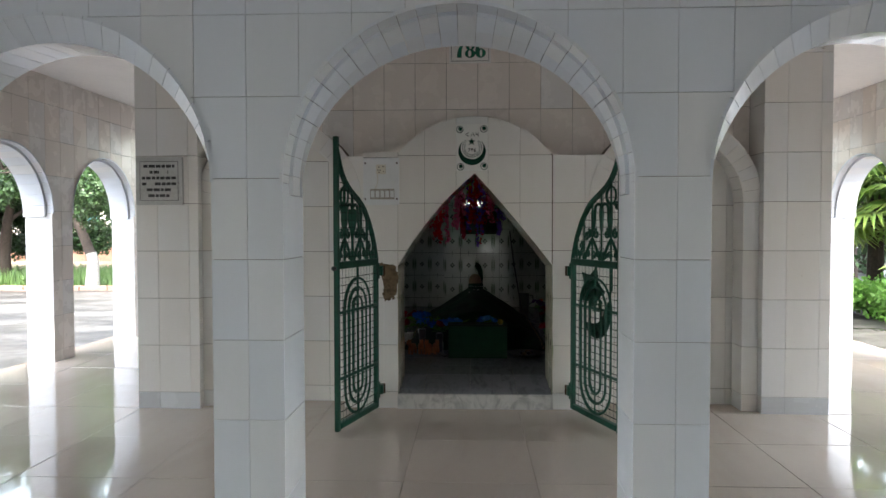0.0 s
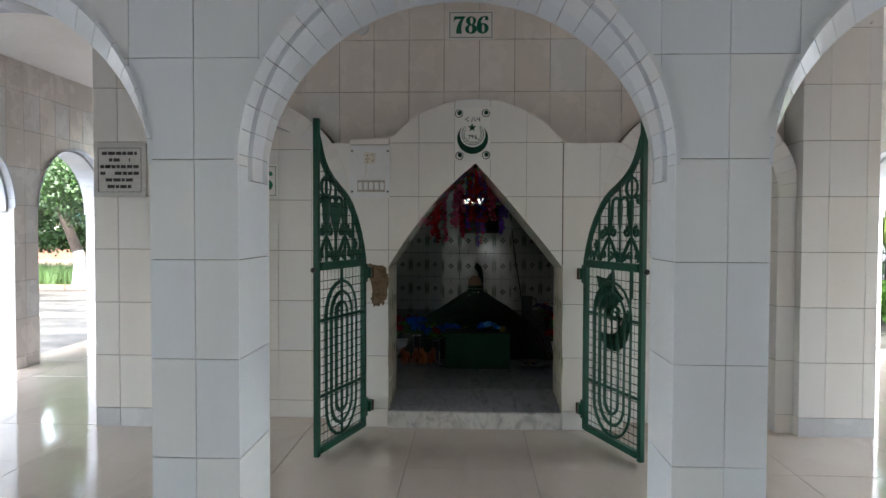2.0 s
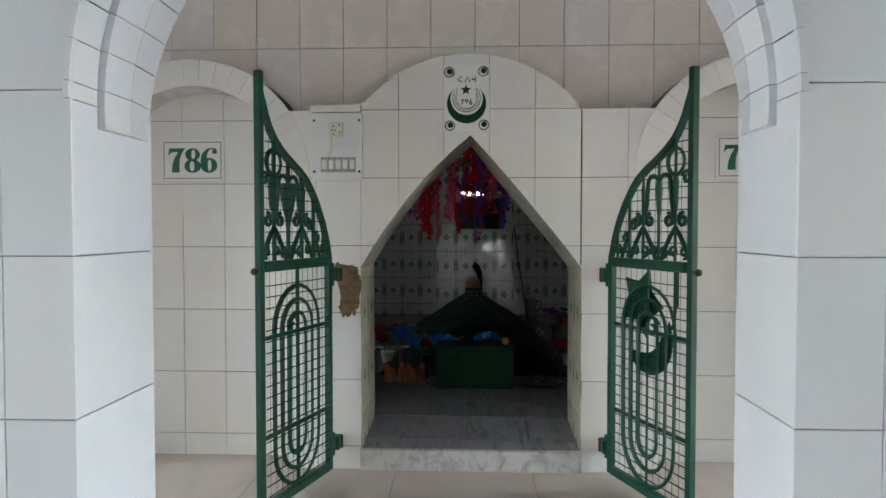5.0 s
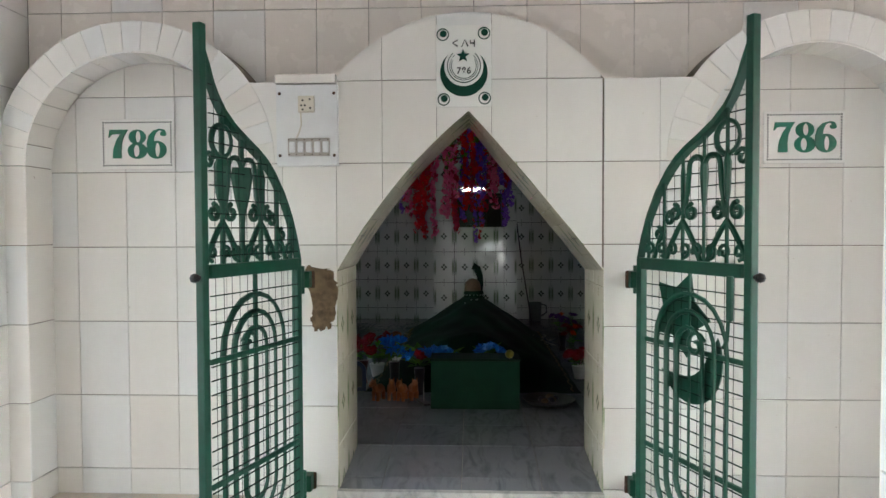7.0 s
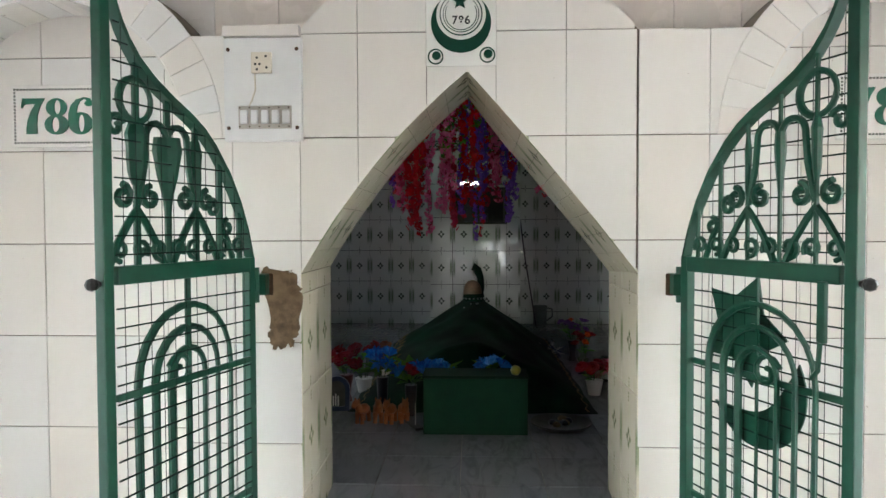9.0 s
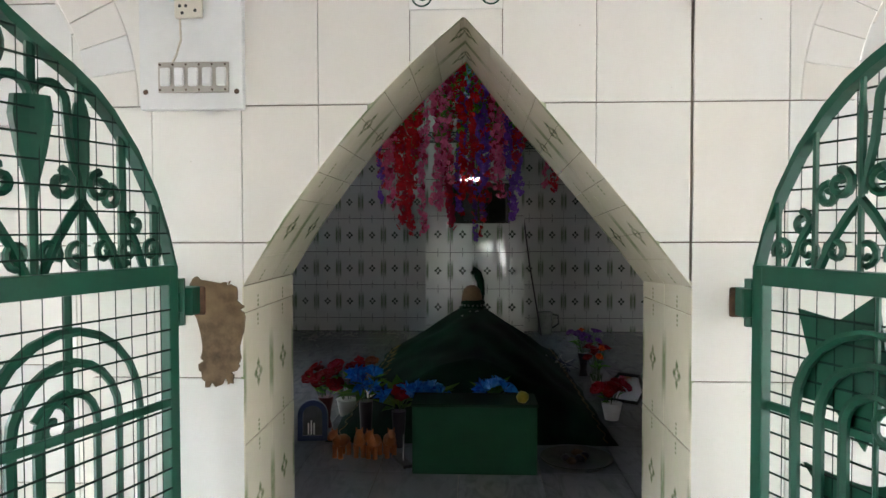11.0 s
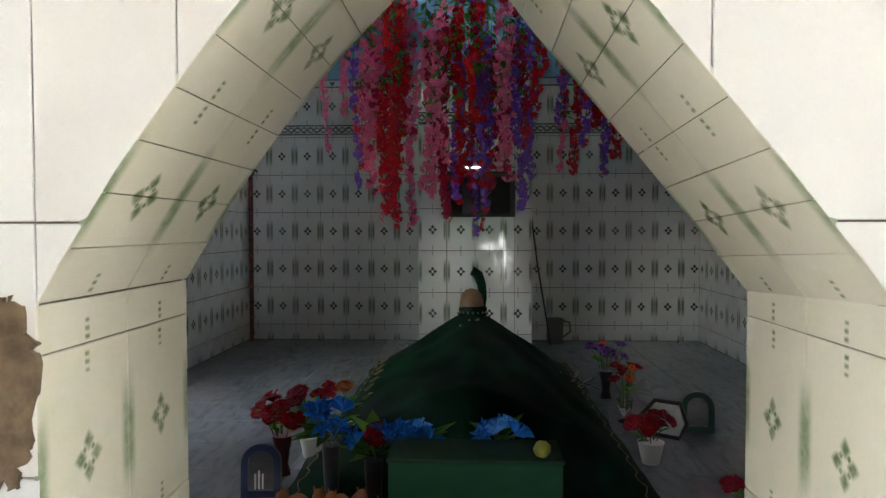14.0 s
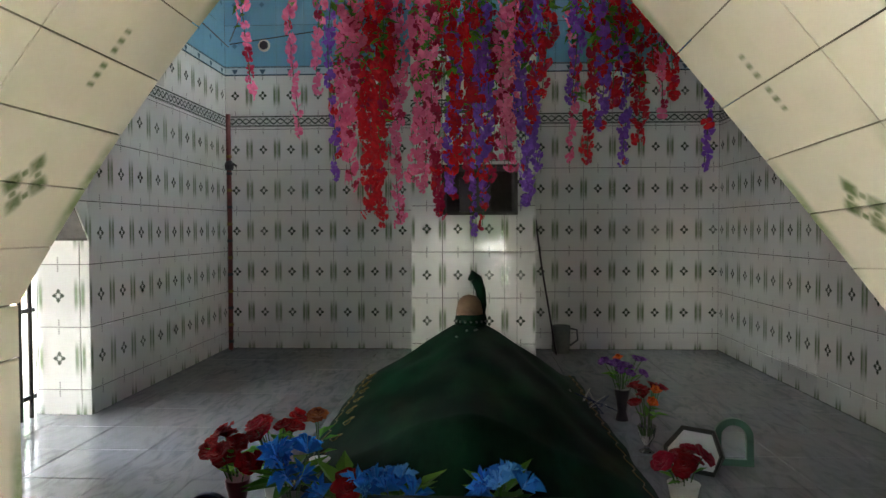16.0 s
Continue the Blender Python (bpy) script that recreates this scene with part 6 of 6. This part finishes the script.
# shrine front: door block, niches, wall above, side piers
tile_field(wall_front, pose(0, 0.006, 0), -0.83, DOOR_L, 0.0, 1.61, DOOR_L, 0.11, 0.2, 0.3, M_CREAM, seed=10, side=0.0008)
tile_field(wall_front, pose(0, 0.006, 0), DOOR_L, DOOR_R, 0.9, 1.87, 0.08, 0.11, 0.2, 0.3, M_CREAM, lo=door_top, hi=block_arc, seed=11, side=0.0008)
tile_field(wall_front, pose(0, 0.006, 0), DOOR_R, 0.82, 0.0, 1.61, DOOR_R, 0.11, 0.2, 0.3, M_CREAM, seed=12, side=0.0008)
for a, b in ((-1.75, -1.67), (1.66, 1.754)):
    tile_field(wall_front, pose(0, 0.006, 0), a, b, 0.0, NSPRING, a, 0.11, 0.2, 0.3, M_CREAM, seed=13, side=0.0008)
for cx, gx in ((NL, -1.364), (NR, 1.215)):
    tile_field(wall_front, pose(0, 0.166, 0), cx - NRAD, cx + NRAD, 0.0, 1.75, gx, 0.11, 0.2, 0.2965, M_CREAM, hi=circle_top(cx, NRAD, NSPRING), seed=14, side=0.0008)
    tile_field(wall_front, pose(cx - NRAD - 0.002, 0, 0, 0, 0, 90), 0.0, 0.16, 0.0, NSPRING, 0.0, 0.11, 0.2, 0.3, M_CREAM, seed=15, side=0.0008)
    tile_field(wall_front, pose(cx + NRAD + 0.002, 0, 0, 0, 0, -90), -0.16, 0.0, 0.0, NSPRING, -0.16, 0.11, 0.2, 0.3, M_CREAM, seed=16, side=0.0008)
    n = 21
    for i in range(n):
        a0, a1 = math.pi * i / n + 0.0012, math.pi * (i + 1) / n - 0.0012
        ri, ro = NRAD, NRAD + NBAND
        poly = [(ro * math.cos(a), ro * math.sin(a)) for a in (a0, (a0 + a1) / 2, a1)] + [(ri * math.cos(a), ri * math.sin(a)) for a in (a1, (a0 + a1) / 2, a0)]
        poly = [(max(-0.5 if cx < 0 else -9, min(0.514 if cx > 0 else 9, x)), z) for x, z in poly]
        lay(poly, poly, 0.009, M_CREAM, "arch_tile", wall_front, pose(cx, 0.006, NSPRING))
    arch_lining(wall_front, cx, NRAD, NSPRING, [(-0.002, 0.16, 0.0, 0.0, 0.0, 0.0)], lambda p, q, w: (p, w, q), M_CREAM, 0.085, seed=17)
tile_field(wall_front, pose(0, 0.166, 0), -1.75, 1.754, 1.5, CEIL, 0.017, 1.925, 0.204, 0.3, M_PINK, lo=layer_top, seed=18, side=0.0008)
for a, b in ((-2.15, -1.75), (1.754, 2.16)):
    tile_field(wall_front, pose(0, -0.054, 0), a, b, 0.0, 0.11, a + 0.14, 0.11, 0.4, 0.3, M_SKIRT, seed=19, side=0.0008)
    tile_field(wall_front, pose(0, -0.054, 0), a, b, 0.11, CEIL, a + 0.14, 0.11, 0.2, 0.3, M_CREAM, seed=19, side=0.0008)
tile_field(wall_front, pose(-1.756, 0, 0, 0, 0, 90), -0.06, 0.16, 0.0, CEIL, -0.06, 0.11, 0.22, 0.3, M_CREAM, seed=20, side=0.0008)
tile_field(wall_front, pose(1.76, 0, 0, 0, 0, -90), -0.16, 0.06, 0.0, CEIL, -0.16, 0.11, 0.22, 0.3, M_CREAM, seed=21, side=0.0008)

# doorway lining of printed tiles
JW = [0.0, 0.205, 0.41]
for side, m in ((-1, pose(DOOR_L - 0.006, 0, 0, 0, 0, 90)), (1, pose(DOOR_R + 0.006, 0, 0, 0, 0, -90))):
    for j in range(2):
        y0, y1 = (JW[j], JW[j + 1]) if side < 0 else (-JW[j + 1], -JW[j])
        tile_field(wall_front, m, y0, y1, 0.09, DOOR_S, y0, 0.26, 0.205, 0.2965, M_JAMB, seed=22, name="printed_tile", gap=0.001, side=0.0001)


def door_line(side, n=200):
    xs = span(DOOR_L, -0.002, n) if side < 0 else span(DOOR_R, -0.002, n)
    pts = [(x, door_top(x)) for x in xs]
    out = []
    for i, (x, z) in enumerate(pts):
        p, q = pts[max(0, i - 1)], pts[min(n - 1, i + 1)]
        tx, tz = q[0] - p[0], q[1] - p[1]
        l = math.hypot(tx, tz)
        nx, nz = (tz / l, -tx / l) if side < 0 else (-tz / l, tx / l)
        out.append((x - nx * 0.006, z - nz * 0.006, nx, nz))
    return out


for side in (-1, 1):
    line = door_line(side)
    total = 0.0
    cuts = [0]
    for i in range(1, len(line)):
        total += math.hypot(line[i][0] - line[i - 1][0], line[i][1] - line[i - 1][1])
        if total > 0.0733:
            cuts.append(i)
            total = 0.0
    if len(line) - 1 - cuts[-1] > 3:
        cuts.append(len(line) - 1)
    else:
        cuts[-1] = len(line) - 1
    for k, (i0, i1) in enumerate(zip(cuts, cuts[1:])):
        for j in range(2):
            seg = line[i0:i1 + 1]
            # leave a joint between courses
            seg = [tuple(s) for s in seg]
            a, b = seg[0], seg[1]
            seg[0] = tuple(p + (q - p) * 0.4 for p, q in zip(a, b))
            curved_tile(wall_front, "printed_tile", M_JAMB, seg, JW[j], JW[j + 1], lambda p, q, w: (p, w, q - max(0.0, min(1.0, p * 8)) * 0.02 * w / 0.41), gap=0.0007, uv0=(0.0, (k % 4) * 0.0733))

# room walls of printed tiles, dado band, blue tiles
M_BORDER = Mat("printed_border_tile", (0.62, 0.63, 0.60), 0.2)
bu, bv = M_BORDER.uv()
wave = (bu * 62.0).op("SINE") * 0.018
M_BORDER.mix((bv - 0.038 - wave).abs().lt(0.006, 0.003).max((bv - 0.038 + wave).abs().lt(0.004, 0.003)).max((bv - 0.006).abs().lt(0.003)).max((bv - 0.071).abs().lt(0.003)), (0.03, 0.045, 0.04), 0.95)
M_BORDER.mix(M_BORDER.ramp(M_BORDER.noise(120, 3, world_space=True), 0.5, 0.6), (0.03, 0.045, 0.04), 0.5)
M_BORDER2 = Mat("blue_border_tile", (0.45, 0.56, 0.62), 0.2)
bu, bv = M_BORDER2.uv()
tri = ((bu - 0.1).abs() + (bv - 0.03) * -0.5).lt(0.016, 0.003) * (bv - 0.028).abs().lt(0.016, 0.003)
M_BORDER2.mix(tri.max((bv - 0.004).abs().lt(0.004)).max((bv - 0.058).abs().lt(0.003)), (0.03, 0.08, 0.13), 0.9)
M_BLUETILE = Mat("blue_printed_tile", (0.20, 0.42, 0.60), 0.16)
M_BLUETILE.mix(M_BLUETILE.ramp(M_BLUETILE.random(), 0.2, 1.0), (0.16, 0.36, 0.53), 0.8)
bu, bv = M_BLUETILE.uv()
M_BLUETILE.mix(((bu - 0.1).abs() + (bv - 0.146).abs()).lt(0.02, 0.005), (0.06, 0.15, 0.22), 0.6)


def room_face(parent, m, a, b, gx, seed, lo=None, top=ROOM_TOP, holes=(), pitch=0.2005, rise=0.2535):
    def fields(x0, x1, z0, z1):
        def go(c0, d0, gz, ph, mat, name):
            c1, d1 = max(c0, z0), min(d0, z1)
            if d1 - c1 > 0.01:
                tile_field(parent, m, x0, x1, c1, d1, gx, gz, pitch, ph, cuts=(SD0, SD1), material=mat.m if isinstance(mat, Mat) else mat, lo=lo, seed=seed, name=name, gap=0.002, side=0.0012, lean=0.3)
        go(ROOM_Z, 1.735, rise, 0.2925, M_ROOM, "printed_tile")
        go(1.735, 1.81, 1.735, 0.075, M_BORDER, "border_tile")
        go(1.81, 2.1, 1.81, 0.29, M_ROOM, "printed_tile")
        go(2.1, 2.164, 2.1, 0.064, M_BORDER2, "border_tile")
        go(2.164, top, 2.164, 0.2925, M_BLUETILE, "blue_tile")
    for f in holes or ((a, b, 0.0, top),):
        fields(*f)


room_face(wall_back, pose(0, RY1 + 0.006, 0), RX0, PX0, -1.673 - 0.1, 30)
room_face(wall_back, pose(0, RY1 + 0.006, 0), PX1, RX1, 0.714 - 0.1, 31)
room_face(wall_left, pose(0, 0.006, 0), SD0 - 0.3, RY1, 4.4 - 0.1, 32, lo=lambda y: side_door_top(y) if SD0 < y < SD1 else 0.0)
room_face(wall_right, pose(0, 0.006, 0), -RY1, -2.0, -4.4 - 0.1, 33, top=2.5)
room_face(pier, pose(0, PY + 0.006, 0), PX0, PX1, -0.36, 34, pitch=0.1975, rise=0.265, holes=((PX0, NICHE[0], 0, ROOM_TOP), (NICHE[0], NICHE[1], 0, NICHE[2]), (NICHE[0], NICHE[1], NICHE[3], VENT[2]),
          (NICHE[0], VENT[0], VENT[2], VENT[3]), (VENT[1], NICHE[1], VENT[2], VENT[3]), (NICHE[0], NICHE[1], VENT[3], ROOM_TOP), (NICHE[1], PX1, 0, ROOM_TOP)))
room_face(pier, pose(PX1 - 0.006, 0, 0, 0, 0, 90), PY, RY1, PY, 35)
room_face(pier, pose(PX0 + 0.006, 0, 0, 0, 0, -90), -RY1, -PY, -PY - 0.204, 36)
# side door jamb
tile_field(wall_left, pose(SD1 + 0.006, 0, 0, 0, 0, -90), -0.27, 0.0, ROOM_Z, 0.95, -0.25, 0.2535, 0.204, 0.2925, M_ROOM, seed=37, name="printed_tile")
